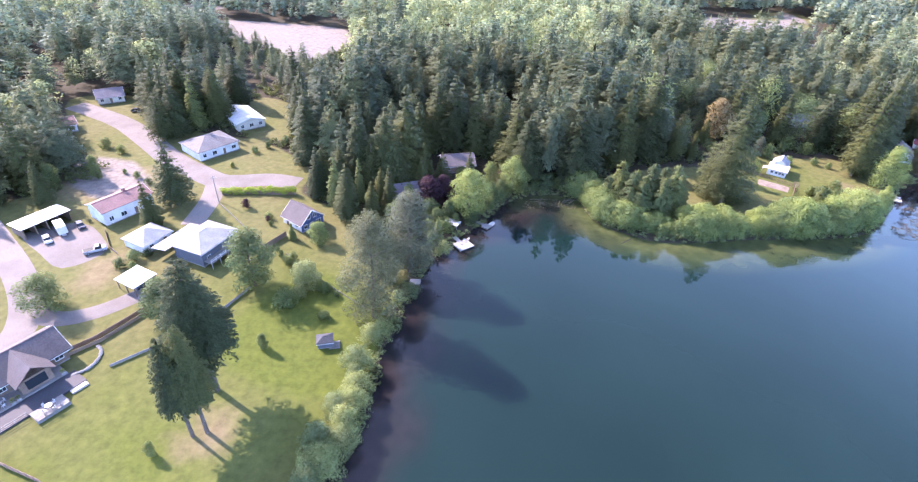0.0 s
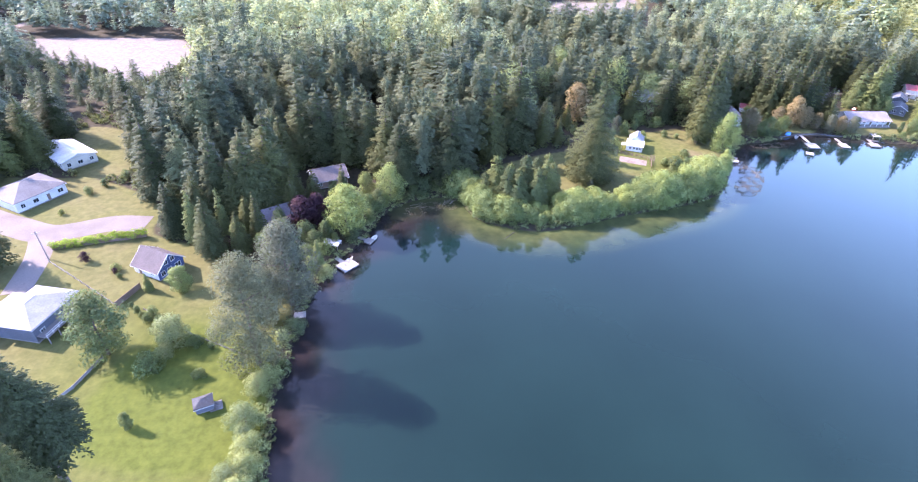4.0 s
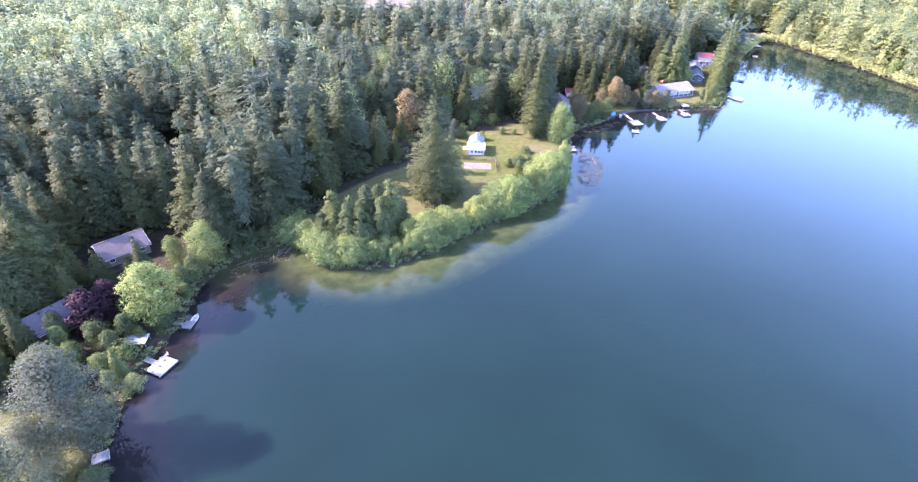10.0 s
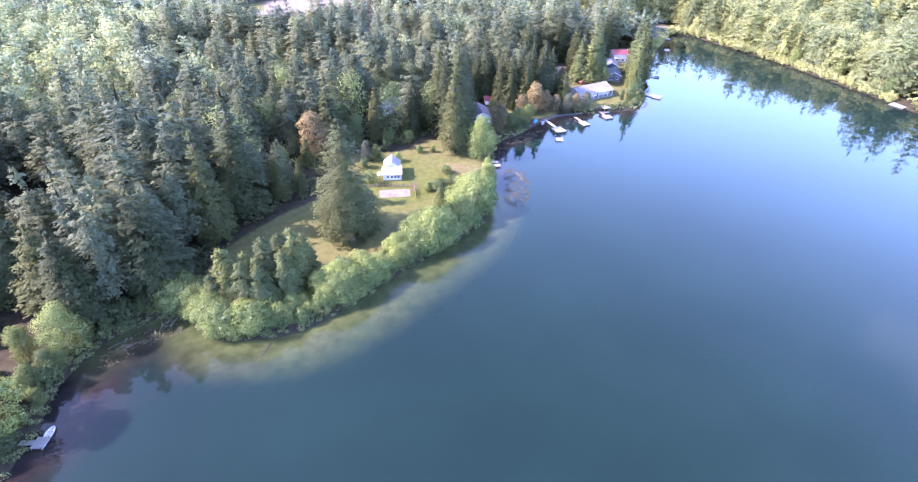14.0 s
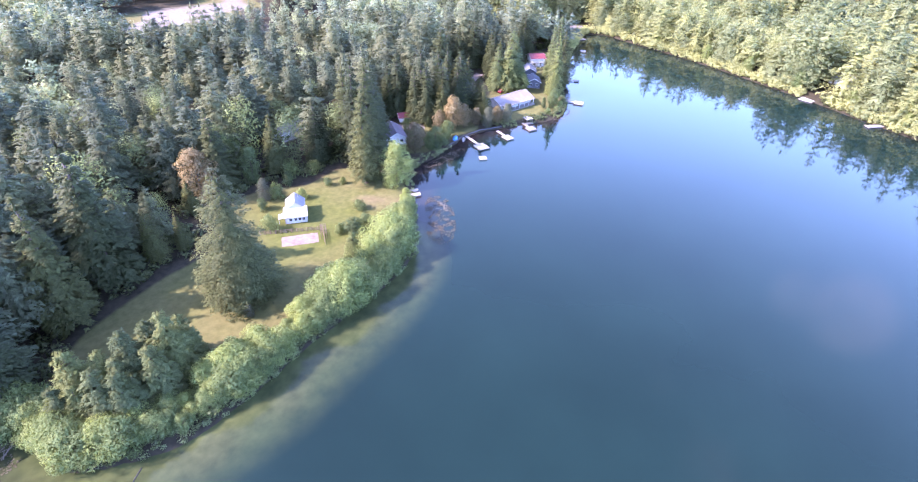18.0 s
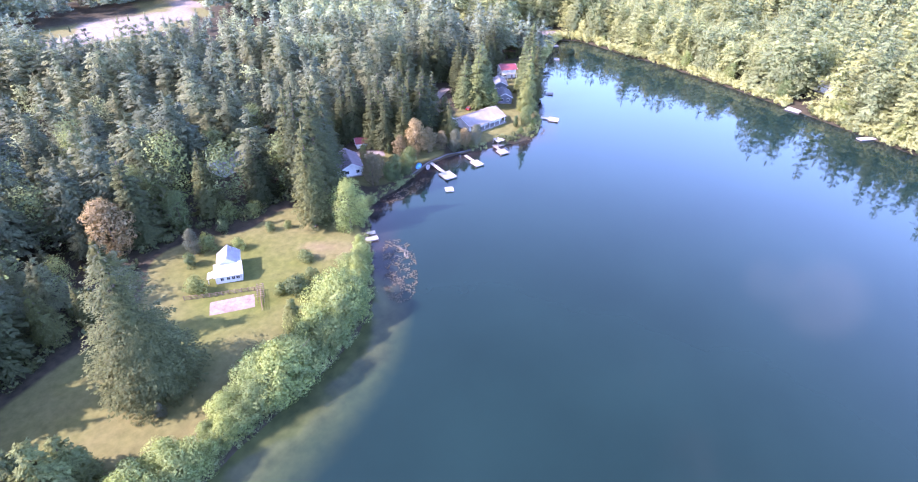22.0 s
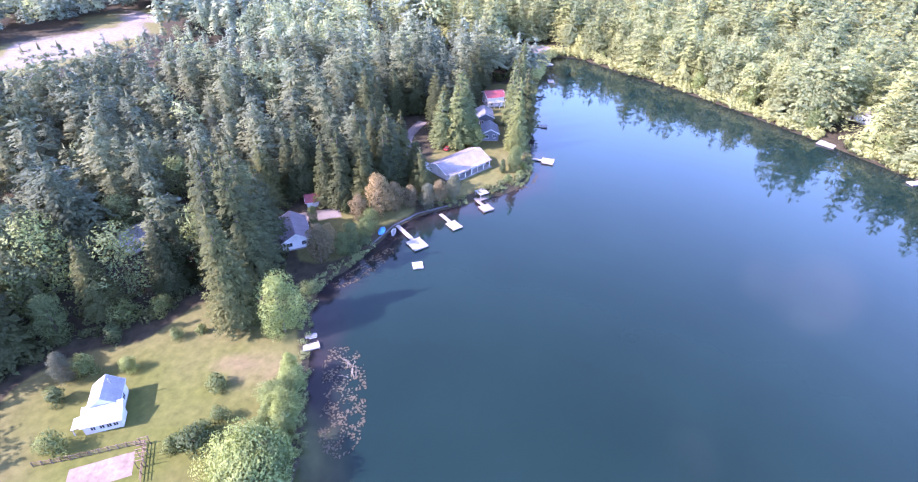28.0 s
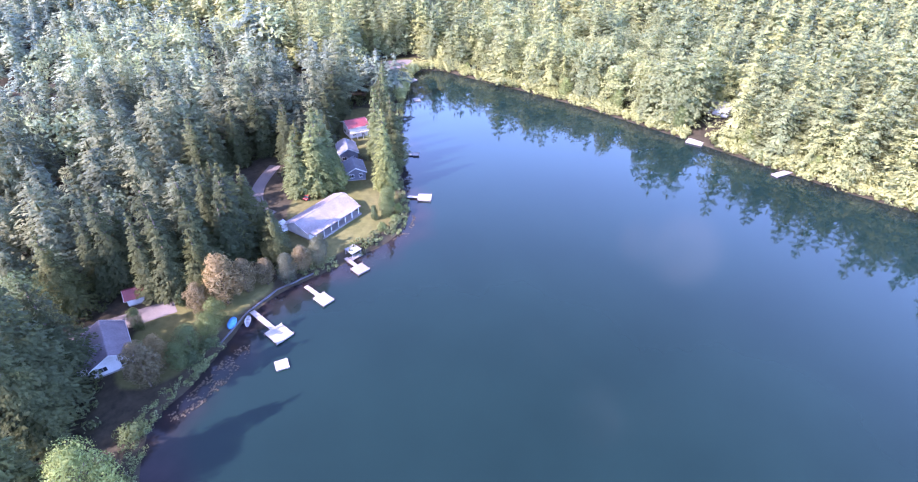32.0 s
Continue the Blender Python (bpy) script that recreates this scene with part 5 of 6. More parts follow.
def chair(x, y, z, turn):
    t = thing("patio_chair", x, y, z, turn, "white plastic patio chair on a dock", "chair", "chairs on the dock")
    part("seat", box(-0.25, 0.25, -0.25, 0.25, 0.38, 0.43, 0.015), PLASTIC, t)
    part("backrest", box(-0.25, 0.25, 0.22, 0.27, 0.43, 0.95, 0.015), PLASTIC, t)
    for sx in (-1, 1):
        for sy in (-1, 1):
            p = part("leg", box(-0.025, 0.025, -0.025, 0.025, 0, 0.38), PLASTIC, t)
            p.location = (sx * 0.22, sy * 0.22, 0)
    return t


dock(-8.5, 123.5, -48, 6.5, 1.3, (4.2, 5.0), PALEWOOD, "pale dock with a broad platform and white chairs")
chair(-2.6, 118.6, 0.57, 20), chair(-1.6, 119.8, 0.57, -60), chair(-3.6, 117.2, 0.57, 100)
t = thing("boat_lift", -7.4, 126.0, 0, -20, "white canopied boat lift beside a dock", "boat lift")
part("canopy", roof_slab([(-2.4, -1.5, 2.4), (2.4, -1.5, 2.4), (2.4, 1.5, 2.55), (-2.4, 1.5, 2.55)], 0.12), PLASTIC, t)
for sx in (-1, 1):
    for sy in (-1, 1):
        p = part("pole", tube([(0, 0, -1.5), (0, 0, 2.42)], [0.05, 0.05], 6), METAL, t)
        p.location = (sx * 2.2, sy * 1.3, 0)
part("cradle", box(-2.2, 2.2, -1.2, 1.2, 0.15, 0.3), METAL, t)
dock(-1.8, 131.8, -32, 4.6, 1.1, (2.4, 2.4), GREYWOOD, "small grey dock under a leaning tree")


def boat(x, y, turn, L, W, mat, label, name="rowing_boat"):
    t = thing(name, x, y, 0, turn, label, "boat")
    bm = bmesh.new()
    rows = []
    for i in range(9):
        f = i / 8
        w = W / 2 * (math.sin(math.pi * min(0.5, 0.12 + f * 0.75)) if f < 0.55 else math.cos((f - 0.55) / 0.45 * 1.45) ** 0.7)
        xx = (f - 0.5) * L
        rows.append([bm.verts.new((xx, w * s, zz)) for s, zz in ((-1, 0.5), (-0.75, 0.0), (0, -0.15), (0.75, 0.0), (1, 0.5), (0.8, 0.48), (0.55, 0.08), (-0.55, 0.08), (-0.8, 0.48))])
    for a, b in zip(rows, rows[1:]):
        for k in range(9):
            bm.faces.new((a[k], a[(k + 1) % 9], b[(k + 1) % 9], b[k]))
    bm.faces.new(rows[0]), bm.faces.new(rows[-1][::-1])
    bmesh.ops.recalc_face_normals(bm, faces=bm.faces)
    part("hull", bm, mat, t)
    for f in (-0.2, 0.12):
        part("bench", box(f * L - 0.14, f * L + 0.14, -W * 0.36, W * 0.36, 0.3, 0.35), PALEWOOD, t)
    return t


boat(4.6, 130.3, 60, 3.4, 1.5, PLASTIC, "white rowing boat moored at a small dock")
dock(-16, 97.2, 5, 1.2, 1.0, (3.0, 2.2), PALEWOOD, "short pale dock under a grey-green tree")
dock(-25.2, 71.6, -15, 5.2, 1.3, (2.8, 2.0), GREYWOOD, "grey gangway and dock between shore bushes")
dock(144.5, 176.8, -24, 1.6, 1.2, (4.4, 1.9), PALEWOOD, "low pale dock beside the grassy point")
float_raft(149.8, 178.3, -24, 3.6, 1.0, "long narrow weathered raft by the bank")
dock(194.8, 199.2, -101, 9.0, 1.3, (5.2, 4.6), PALEWOOD, "long pale walkway with a broad white dock head")
float_raft(186, 180.4, 55, 2.9, 2.9, "square white swimming raft")
dock(208.8, 194.6, -101, 5.4, 1.2, (4.4, 3.4), PALEWOOD, "pale dock with a square head")
dock(224, 194.2, -105, 5.6, 1.2, (3.8, 3.8), GREYWOOD, "grey dock with a square head")
t = thing("boat_shelter", 226.2, 192.6, 0, -12, "small open boat shelter with a flat pale roof", "boat shelter")
part("roof", roof_slab([(-1.7, -1.7, 2.5), (1.7, -1.7, 2.5), (1.7, 1.7, 2.6), (-1.7, 1.7, 2.6)], 0.16), ROOF_PALE, t)
for sx in (-1, 1):
    for sy in (-1, 1):
        p = part("post", box(-0.07, 0.07, -0.07, 0.07, -2.0, 2.45), GREYWOOD, t)
        p.location = (sx * 1.5, sy * 1.5, 0)
part("platform", box(-1.7, 1.7, -1.7, 1.7, 0.2, 0.4), GREYWOOD, t)
dock(259.5, 201.5, -62, 7.5, 1.2, (4.6, 4.2), PALEWOOD, "pale jetty with a square head and rail")
dock(286, 219.5, -55, 6.0, 1.1, (2.6, 2.4), GREYWOOD, "small grey dock near the red-roofed house")
float_raft(341, 246.5, 40, 4, 3.2, "pale swimming raft off the lake's end")
dock(369.5, 280, -113, 15.5, 1.8, (3.2, 5.5), PALEWOOD, "long pale public dock at the lake's end")
dock(366.5, 121, 175, 3.0, 2.0, (5.0, 6.5), PALEWOOD, "white dock under trees on the far bank")
dock(356.5, 82.8, 146, 1.5, 2.4, (12.5, 2.6), PALEWOOD, "long pale dock on the far bank")
boat(192, 197.6, 40, 3.6, 1.5, CAR_GREY, "grey dinghy drawn up by the seawall")
boat(224.4, 196.2, 120, 3.0, 1.3, PLASTIC, "white dinghy by a small boat shelter")
t = thing("tarpaulin_heap", 189.2, 199.8, height(189.2, 199.8), 30, "bright blue tarpaulin over a stored boat", "tarpaulin")
bm = bmesh.new()
bmesh.ops.create_icosphere(bm, subdivisions=3, radius=1.0)
for v in bm.verts:
    v.co = Vector((v.co.x * 2.0, v.co.y * 1.0, max(-0.2, v.co.z * 0.9 + 0.12 * noise.noise(v.co * 2.3))))
part("cover", bm, TARP, t)
# seawall of the east lots
t = tagged(thing("seawall", 183, 197.3, 0, 0), "low dark grey timber wall along the bank", "wall", kind="structure")
for (x0, y0), (x1, y1) in zip([(183, 197.0), (194, 200), (204, 200)], [(194, 200), (204, 200), (214, 196.6)]):
    L, a = math.hypot(x1 - x0, y1 - y0), math.degrees(math.atan2(y1 - y0, x1 - x0))
    s = part("wall_section", box(0, L, -0.2, 0.2, -1.0, 0.6, 0.04), DARKWOOD, t)
    s.matrix_local = pose(x0 - 183, y0 - 197.3, 0, 0, 0, a)

# ---- vehicles ----
def car(x, y, turn, paint, label, L=4.5, W=1.8, H=1.45, name="car", bed=False):
    t = thing(name, x, y, height(x, y) + 0.08, turn, label, "car")
    bm = bmesh.new()
    bm_box(bm, -L / 2, L / 2, -W / 2, W / 2, 0.3, 0.62 * H, 0.14)
    part("body", bm, paint, t)
    bm = bmesh.new()
    c0, c1 = (-L * 0.36, L * 0.16) if not bed else (-L * 0.02, L * 0.22)
    lo = [bm.verts.new((a, b, 0.6 * H)) for a, b in ((c0, -W * 0.46), (c1 + 0.5, -W * 0.46), (c1 + 0.5, W * 0.46), (c0, W * 0.46))]
    hi = [bm.verts.new((a, b, H)) for a, b in ((c0 + 0.35, -W * 0.38), (c1, -W * 0.38), (c1, W * 0.38), (c0 + 0.35, W * 0.38))]
    bm.faces.new(hi)
    for i in range(4):
        bm.faces.new((lo[i], lo[(i + 1) % 4], hi[(i + 1) % 4], hi[i]))
    bmesh.ops.recalc_face_normals(bm, faces=bm.faces)
    part("windows", bm, GLASS, t, "dark tinted car glass")
    part("roof", box(c0 + 0.33, c1 + 0.02, -W * 0.385, W * 0.385, H - 0.02, H + 0.05, 0.02), paint, t)
    if bed:
        part("load_bed", box(-L / 2 + 0.1, -L * 0.04, -W * 0.4, W * 0.4, 0.62 * H - 0.03, 0.62 * H + 0.03), TYRE, t)
    for sx in (-0.31, 0.31):
        for s in (-1, 1):
            bm = bmesh.new()
            bmesh.ops.create_cone(bm, cap_ends=True, segments=14, radius1=0.33, radius2=0.33, depth=0.22)
            w = part("wheel", bm, TYRE, t)
            w.matrix_local = pose(sx * L, s * (W / 2 - 0.08), 0.33, 90, 0, 0)
            bm = bmesh.new()
            bmesh.ops.create_cone(bm, cap_ends=True, segments=12, radius1=0.18, radius2=0.18, depth=0.24)
            part("rim", bm, METAL, w)
    for s in (-1, 1):
        part("headlight", box(L / 2 - 0.05, L / 2 + 0.01, s * W * 0.34 - 0.16, s * W * 0.34 + 0.16, 0.42 * H, 0.52 * H), PLASTIC, t)
        part("tail_light", box(-L / 2 - 0.01, -L / 2 + 0.05, s * W * 0.36 - 0.12, s * W * 0.36 + 0.12, 0.42 * H, 0.52 * H), CAR_RED, t)
    return t


car(-114.6, 92.8, -38, CAR_WHITE, "white saloon car parked on pale gravel")
car(-111.3, 101.0, -38, CAR_DARK, "dark car parked before a long carport")
car(-99.2, 91.0, 42, CAR_GREY, "grey pickup truck parked on dry grass", 5.4, 1.95, 1.8, "pickup_truck", True)
car(241.5, 223.5, 15, CAR_RED, "red car behind a long white house")
car(-150, 184, 25, CAR_DARK, "dark car by the gravel road")
t = thing("box_trailer", -114.2, 97.6, height(-114.2, 97.6) + 0.08, -38, "white box trailer parked before a carport", "trailer")
part("body", box(-2.6, 2.6, -1.15, 1.15, 0.55, 2.9, 0.08), CAR_WHITE, t)
part("chassis", box(-2.7, 3.4, -0.5, 0.5, 0.4, 0.55), METAL, t)
for s in (-1, 1):
    bm = bmesh.new()
    bmesh.ops.create_cone(bm, cap_ends=True, segments=14, radius1=0.36, radius2=0.36, depth=0.22)
    w = part("wheel", bm, TYRE, t)
    w.matrix_local = pose(-0.3, s * 1.15, 0.36, 90, 0, 0)
car(-78.5, 80.5, 70, CAR_DARK, "dark car under a white-roofed carport")

# ---- fences, walls and garden things ----
def fence(pts, h, mat, label, gap=2.2, rails=3, solid=False, name="fence"):
    t = thing(name, pts[0][0], pts[0][1], height(*pts[0]), 0, label, "fence")
    zb = height(*pts[0])
    for (x0, y0), (x1, y1) in zip(pts, pts[1:]):
        L, a = math.hypot(x1 - x0, y1 - y0), math.degrees(math.atan2(y1 - y0, x1 - x0))
        n = max(1, round(L / gap))
        for i in range(n):
            f0, f1 = i / n, (i + 1) / n
            ax, ay, bx, by = x0 + (x1 - x0) * f0, y0 + (y1 - y0) * f0, x0 + (x1 - x0) * f1, y0 + (y1 - y0) * f1
            za, zz = height(ax, ay) - zb, height(bx, by) - zb
            p = part("post", box(-0.07, 0.07, -0.07, 0.07, -0.5, h + 0.08), mat, t)
            p.matrix_local = pose(ax - pts[0][0], ay - pts[0][1], za)
            tilt = math.degrees(math.atan2(zz - za, L / n))
            m = pose(ax - pts[0][0], ay - pts[0][1], za, 0, 0, a) @ pose(0, 0, 0, 0, -tilt, 0)
            if solid:
                b = part("panel", box(0.05, L / n - 0.05, -0.04, 0.04, 0.05, h), mat, t)
                b.matrix_local = m
            else:
                for k in range(rails):
                    b = part("rail", box(0, L / n, -0.03, 0.03, h * (k + 0.7) / rails - 0.06, h * (k + 0.7) / rails + 0.06), mat, t)
                    b.matrix_local = m
    return t


fence([(-81, 57), (-77.5, 62), (-73, 73)], 1.0, BROWN, "low dark wooden retaining fence across the lawn", solid=True)
fence([(-79.5, 56.5), (-76, 61.5), (-71.6, 72.5)], 0.9, BROWN, "second dark wooden retaining fence across the lawn", solid=True)
fence([(-69.5, 55.5), (-64.5, 61.5)], 0.7, GREYWOOD, "short grey timber wall on the lawn", solid=True)
fence([(-56.5, 101.5), (-53.5, 109)], 1.7, BROWN, "brown wooden panel fence between two lots", solid=True)
fence([(-80, 120.5), (-56.5, 101.8)], 0.8, GREYWOOD, "low grey rail fence along a dry lawn", 3.0, 2)
fence([(-50, 100.5), (-37, 91.7), (-22, 83.4)], 0.5, GREYWOOD, "low grey edging fence down to the lake", 2.5, 2)
fence([(-58, 73), (-55.5, 77), (-53, 85)], 0.8, GREYWOOD, "low grey garden wall by a round tree", solid=True)
fence([(-77, 33.6), (-73.2, 32.2), (-64, 30.4)], 1.3, BROWN, "red-brown slatted fence at the edge of the lawn", 1.5, 5)
fence([(97, 183.5), (102, 180.5), (110, 176.4), (112.5, 174.8), (109, 167.5)], 1.3, BROWN, "dark wooden rail fence round a garden bed", 1.6, 3)
fence([(-100, 124), (-109, 104)], 1.2, BROWN, "brown rail fence behind the red-roofed house", 2.2, 2)
fence([(-103, 100), (-96.5, 93), (-93, 91)], 0.9, BROWN, "stacked brown timber fence by the parking place", 1.6, solid=True)
# arbour at the garden's corner
t = thing("arbour", 111.4, 172.4, height(111.4, 172.4), 62, "open brown wooden arbour beside a garden bed", "arbour")
for px in (-2.4, 0, 2.4):
    for py in (-0.7, 0.7):
        p = part("post", box(-0.06, 0.06, -0.06, 0.06, -0.3, 2.2), BROWN, t)
        p.location = (px, py, 0)
for i in range(7):
    p = part("crossbar", box(-0.05, 0.05, -0.95, 0.95, 2.2, 2.3), BROWN, t)
    p.location = (-2.4 + 0.8 * i, 0, 0)
# utility pole
t = thing("utility_pole", -81, 122, height(-81, 122), 30, "weathered wooden utility pole beside a hedge", "utility pole")
part("pole", tube([(0, 0, -1), (0, 0, 9)], [0.16, 0.11], 8), GREYWOOD, t)
part("crossarm", box(-1.0, 1.0, -0.06, 0.06, 8.2, 8.35), GREYWOOD, t)
for px in (-0.85, 0.85, 0.3):
    p = part("insulator", tube([(0, 0, 8.35), (0, 0, 8.55)], [0.05, 0.03], 6), PLASTIC, t)
    p.location = (px, 0, 0)
# hedge along the road
t = thing("hedge", -71, 129.5, height(-71, 129.5), 14, "long clipped bright green hedge beside the road", "hedge")
r_ = np.random.default_rng(7)
V, F, N = leaf_crown(r_, [(x, r_.uniform(-0.9, 0.9), r_.uniform(0.7, 1.9), 1.0) for x in np.arange(-11.5, 11.6, 0.4)], 7000, 0.17)
p = new("leaves", np_mesh("leaves", V, F, M_HEDGE, None, N))
p.parent = t
part("stems", box(-11.5, 11.5, -0.5, 0.5, -0.3, 1.3, 0.1), BROWN, t)
# stones round the lodge terrace and the shore
t = tagged(thing("rock_border", -75.5, 56, height(-75.5, 56), 0), "pale stones bordering a garden bed by the lodge", "stones", kind="stuff")
bm = bmesh.new()
for i in range(26):
    a = i / 25 * 2.6 - 1.2
    rr = bmesh.ops.create_icosphere(bm, subdivisions=1, radius=0.32 + 0.18 * ((i * 7) % 5) / 5)
    bmesh.ops.translate(bm, vec=(3.4 * math.cos(a) - 1.0, 4.2 * math.sin(a), 0.1), verts=rr["verts"])
part("stones", bm, STONE, t)

# ---- plants of the gardens ----
def grove(rows, label, category="tree", group=""):
    for key, x, y, h, *w in rows:
        tree(key, x, y, h, label, category, group, (w[0] if w else 1.0) * (1.28 if key[:3] == "fir" and x < 60 else 1.0))


tree("lawn_fir", -44.6, 43.4, 26, "tall fir with a bare lower trunk on the lawn", "conifer", "firs on the lawn", 0.86)
tree("lawn_fir", -42.4, 44.6, 28, "tall fir with a bare lower trunk on the lawn", "conifer", "firs on the lawn", 0.86)
tree("lawn_fir", -45.5, 54.0, 33.5, "tall fir with a bare lower trunk on the lawn", "conifer", "firs on the lawn", 1.2)
tree("big_fir", 82.5, 161.5, 36, "big broad fir standing alone on the grassy point", "conifer", wide=1.22)
tree("fir3", -92, 118, 22, "dense dark conifer beside the driveway", "conifer", wide=1.35)
tree("fir2", -92.5, 106, 14.5, "slim blue-green spruce by the red-roofed house", "conifer", wide=1.45)
tree("leafy1", -94, 68.5, 9.5, "broad round green tree beside the drive", wide=1.6)
tree("leafy0", -52.4, 86.2, 16, "round dense green tree on the lawn", wide=1.3)
tree("leafy2", -66, 71, 11, "light green leafy tree behind two firs", wide=1.7)
tree("sallow0", -40.2, 89.2, 6.6, "small pale apple tree on bright lawn", wide=1.2)
tree("sallow1", -40.2, 85, 3.0, "small pale apple tree on bright lawn", wide=1.1)
grove([("bush0", -51.1, 99.5, 1.8), ("bush1", -47.9, 96.5, 1.8), ("bush0", -49.4, 97.8, 1.4), ("bush1", -34.3, 88.8, 1.7), ("bush0", -31.3, 87, 1.5), ("bush0", -36.8, 90.2, 1.2), ("bush1", -41.9, 80.8, 4.2, 1.0), ("bush0", -31.6, 78.6, 1.9, 1.4), ("bush0", -53, 101.5, 1.3), ("bush1", -44.8, 94, 1.3)],
      "small round bush along the garden border", "bush", "bushes of the garden border")
grove([("purple_tree", -61.8, 115.1, 1.6, 1.4), ("purple_tree", -70.9, 120.4, 3.0, 1.3)], "small purplish garden shrub on dry lawn", "shrub", "purple garden shrubs")
tree("bush0", -35.5, 88, 2.8, "round garden bush on bright lawn", "bush", wide=1.2)
tree("bush1", -47, 98, 2.4, "round garden bush beside a path", "bush")
tree("bush0", -45, 95.5, 2.0, "round garden bush beside a path", "bush")
tree("leafy2", -41.2, 66.5, 4.2, "young leafy tree on the lawn", wide=1.1)
tree("leafy0", -49.5, 38.5, 3.6, "young leafy tree on the lawn")
tree("cedar1", -51.2, 108, 5.5, "dense dark clipped conifer beside a house", "conifer", wide=1.6)
tree("willow0", -43.5, 108.5, 6.5, "spreading light green tree beside a small house", wide=1.5)
grove([("bush0", -88.5, 86, 2.6), ("bush1", -87, 89.5, 2.8), ("bush0", -84.5, 85.5, 2.4), ("bush1", -85, 92, 2.0)], "round dark green garden bush by a driveway", "bush", "bushes by the drive")
tree("poplar", -20, 81.5, 28, "tall dark grey-green poplar leaning over the shore", wide=1.1)
tree("grey_tree", -15.5, 101, 23.5, "pale grey-green poplar at the water's edge", wide=1.35)
tree("grey_tree", -20, 96, 15, "pale grey-green poplar behind the bank", wide=1.4)
tree("cedar0", -10.5, 117.5, 8.5, "small cone-shaped green conifer by a dock", "conifer", wide=1.3)
tree("grey_tree", -18.5, 106, 12, "pale grey-green shore tree", wide=1.2)
tree("purple_tree", -16.5, 134, 11, "dark purple plum tree", wide=1.2)
tree("purple_tree", -12, 138, 10, "dark purple plum tree", wide=1.1)
tree("willow0", -3.5, 134, 15, "large light green willow over the water", "willow", wide=1.45)
tree("willow1", 10.0, 152.5, 12, "light green willow at the cove", "willow", wide=1.2)
tree("leafy0", 3, 144, 7, "dark green shore tree at the cove")
tree("willow0", -21.5, 128, 8, "yellow-green young tree by a house", wide=0.9)
grove([("fir1", -39, 122.5, 19, 1.0), ("fir0", -32, 124, 14, 1.1), ("cedar0", -45.5, 130, 17, 1.1), ("fir3", -52, 138, 17), ("fir2", -28, 130, 16)], "dark green conifer behind the small navy house", "conifer", "conifers by the road")
grove([("leafy0", -133, 118, 9), ("fir1", -130, 111, 14), ("fir0", -137, 120, 16), ("leafy2", -126, 128, 8), ("fir3", -143, 106, 17), ("cedar0", -139, 98, 15), ("fir2", -150, 118, 20), ("fir1", -155, 130, 22),
       ("fir0", -120, 166, 24, 1.2), ("fir2", -127, 172, 25, 1.2), ("fir1", -134, 177, 24, 1.2), ("cedar0", -117, 174, 22, 1.2), ("fir3", -140, 182, 22, 1.2), ("fir1", -148, 192, 24), ("fir0", -125, 181, 26, 1.2), ("fir3", -123, 161, 19, 1.2), ("fir2", -131, 184, 25, 1.2), ("fir1", -114, 183, 22, 1.2)], "dark conifer or garden tree near the gravel road", "tree", "trees by the gravel road")
grove([("bush0", -114, 131, 2.2), ("bush1", -108, 128, 2.0), ("bush0", -120, 133, 1.6), ("bush1", -139, 150, 3.2), ("bush0", -131, 147, 2.8), ("bush1", -78, 168, 3), ("bush0", -83, 163, 2.4), ("bush1", -86, 158, 2.2), ("bush0", -88, 145, 1.6), ("bush1", -62, 116.5, 1.8), ("bush0", -60, 113, 1.4)],
      "low dry garden bush", "bush", "garden bushes")
grove([("fir1", -31.5, 133.5, 13, 1.1), ("leafy0", -22.5, 133.5, 8), ("fir0", -20, 142.5, 15, 1.1), ("fir3", -14, 147.5, 14), ("fir2", -5, 148.5, 15, 1.1), ("leafy2", -4.5, 141, 9, 1.1), ("fir1", -21, 153, 15), ("leafy1", 2, 154, 9), ("fir2", -29, 147, 19),
       ("fir3", -36.5, 141, 19), ("cedar1", -38.5, 133, 16), ("fir0", -46, 138, 19), ("leafy1", -33, 126, 8), ("leafy0", -26, 122.5, 7), ("fir2", -42, 126, 14, 1.1), ("leafy2", -9, 128.5, 7, 1.1), ("leafy0", 6, 147, 6.5, 1.2), ("leafy0", -8, 150, 8), ("fir3", -29, 162, 24, 1.2), ("fir0", -33, 155, 20, 1.3)],
      "dark shaded tree round the cove", "tree", "trees round the cove")
# shore bushes of the lawns
for i, (x, y, h) in enumerate([(-20, 37, 5.0), (-18.5, 41, 5.5), (-20.5, 45, 5.2), (-17, 46, 4.6), (-17.5, 50, 5.0), (-19.5, 53, 4.4), (-17, 55, 4.6), (-17.6, 59, 4.2), (-19, 62, 3.4), (-19.5, 65.5, 4.6), (-18.5, 73.5, 4.2), (-17, 76, 3.8), (-16, 88, 3.0), (-13.5, 92, 3.4), (-14, 108, 3.5), (-8, 113, 3.2), (-24, 31, 4.5)]):
    tree("sallow%d" % (i % 2), x, y, h * 1.15, "grey-green willow shrub on the lake bank", "shrub", "shrubs along the bank")

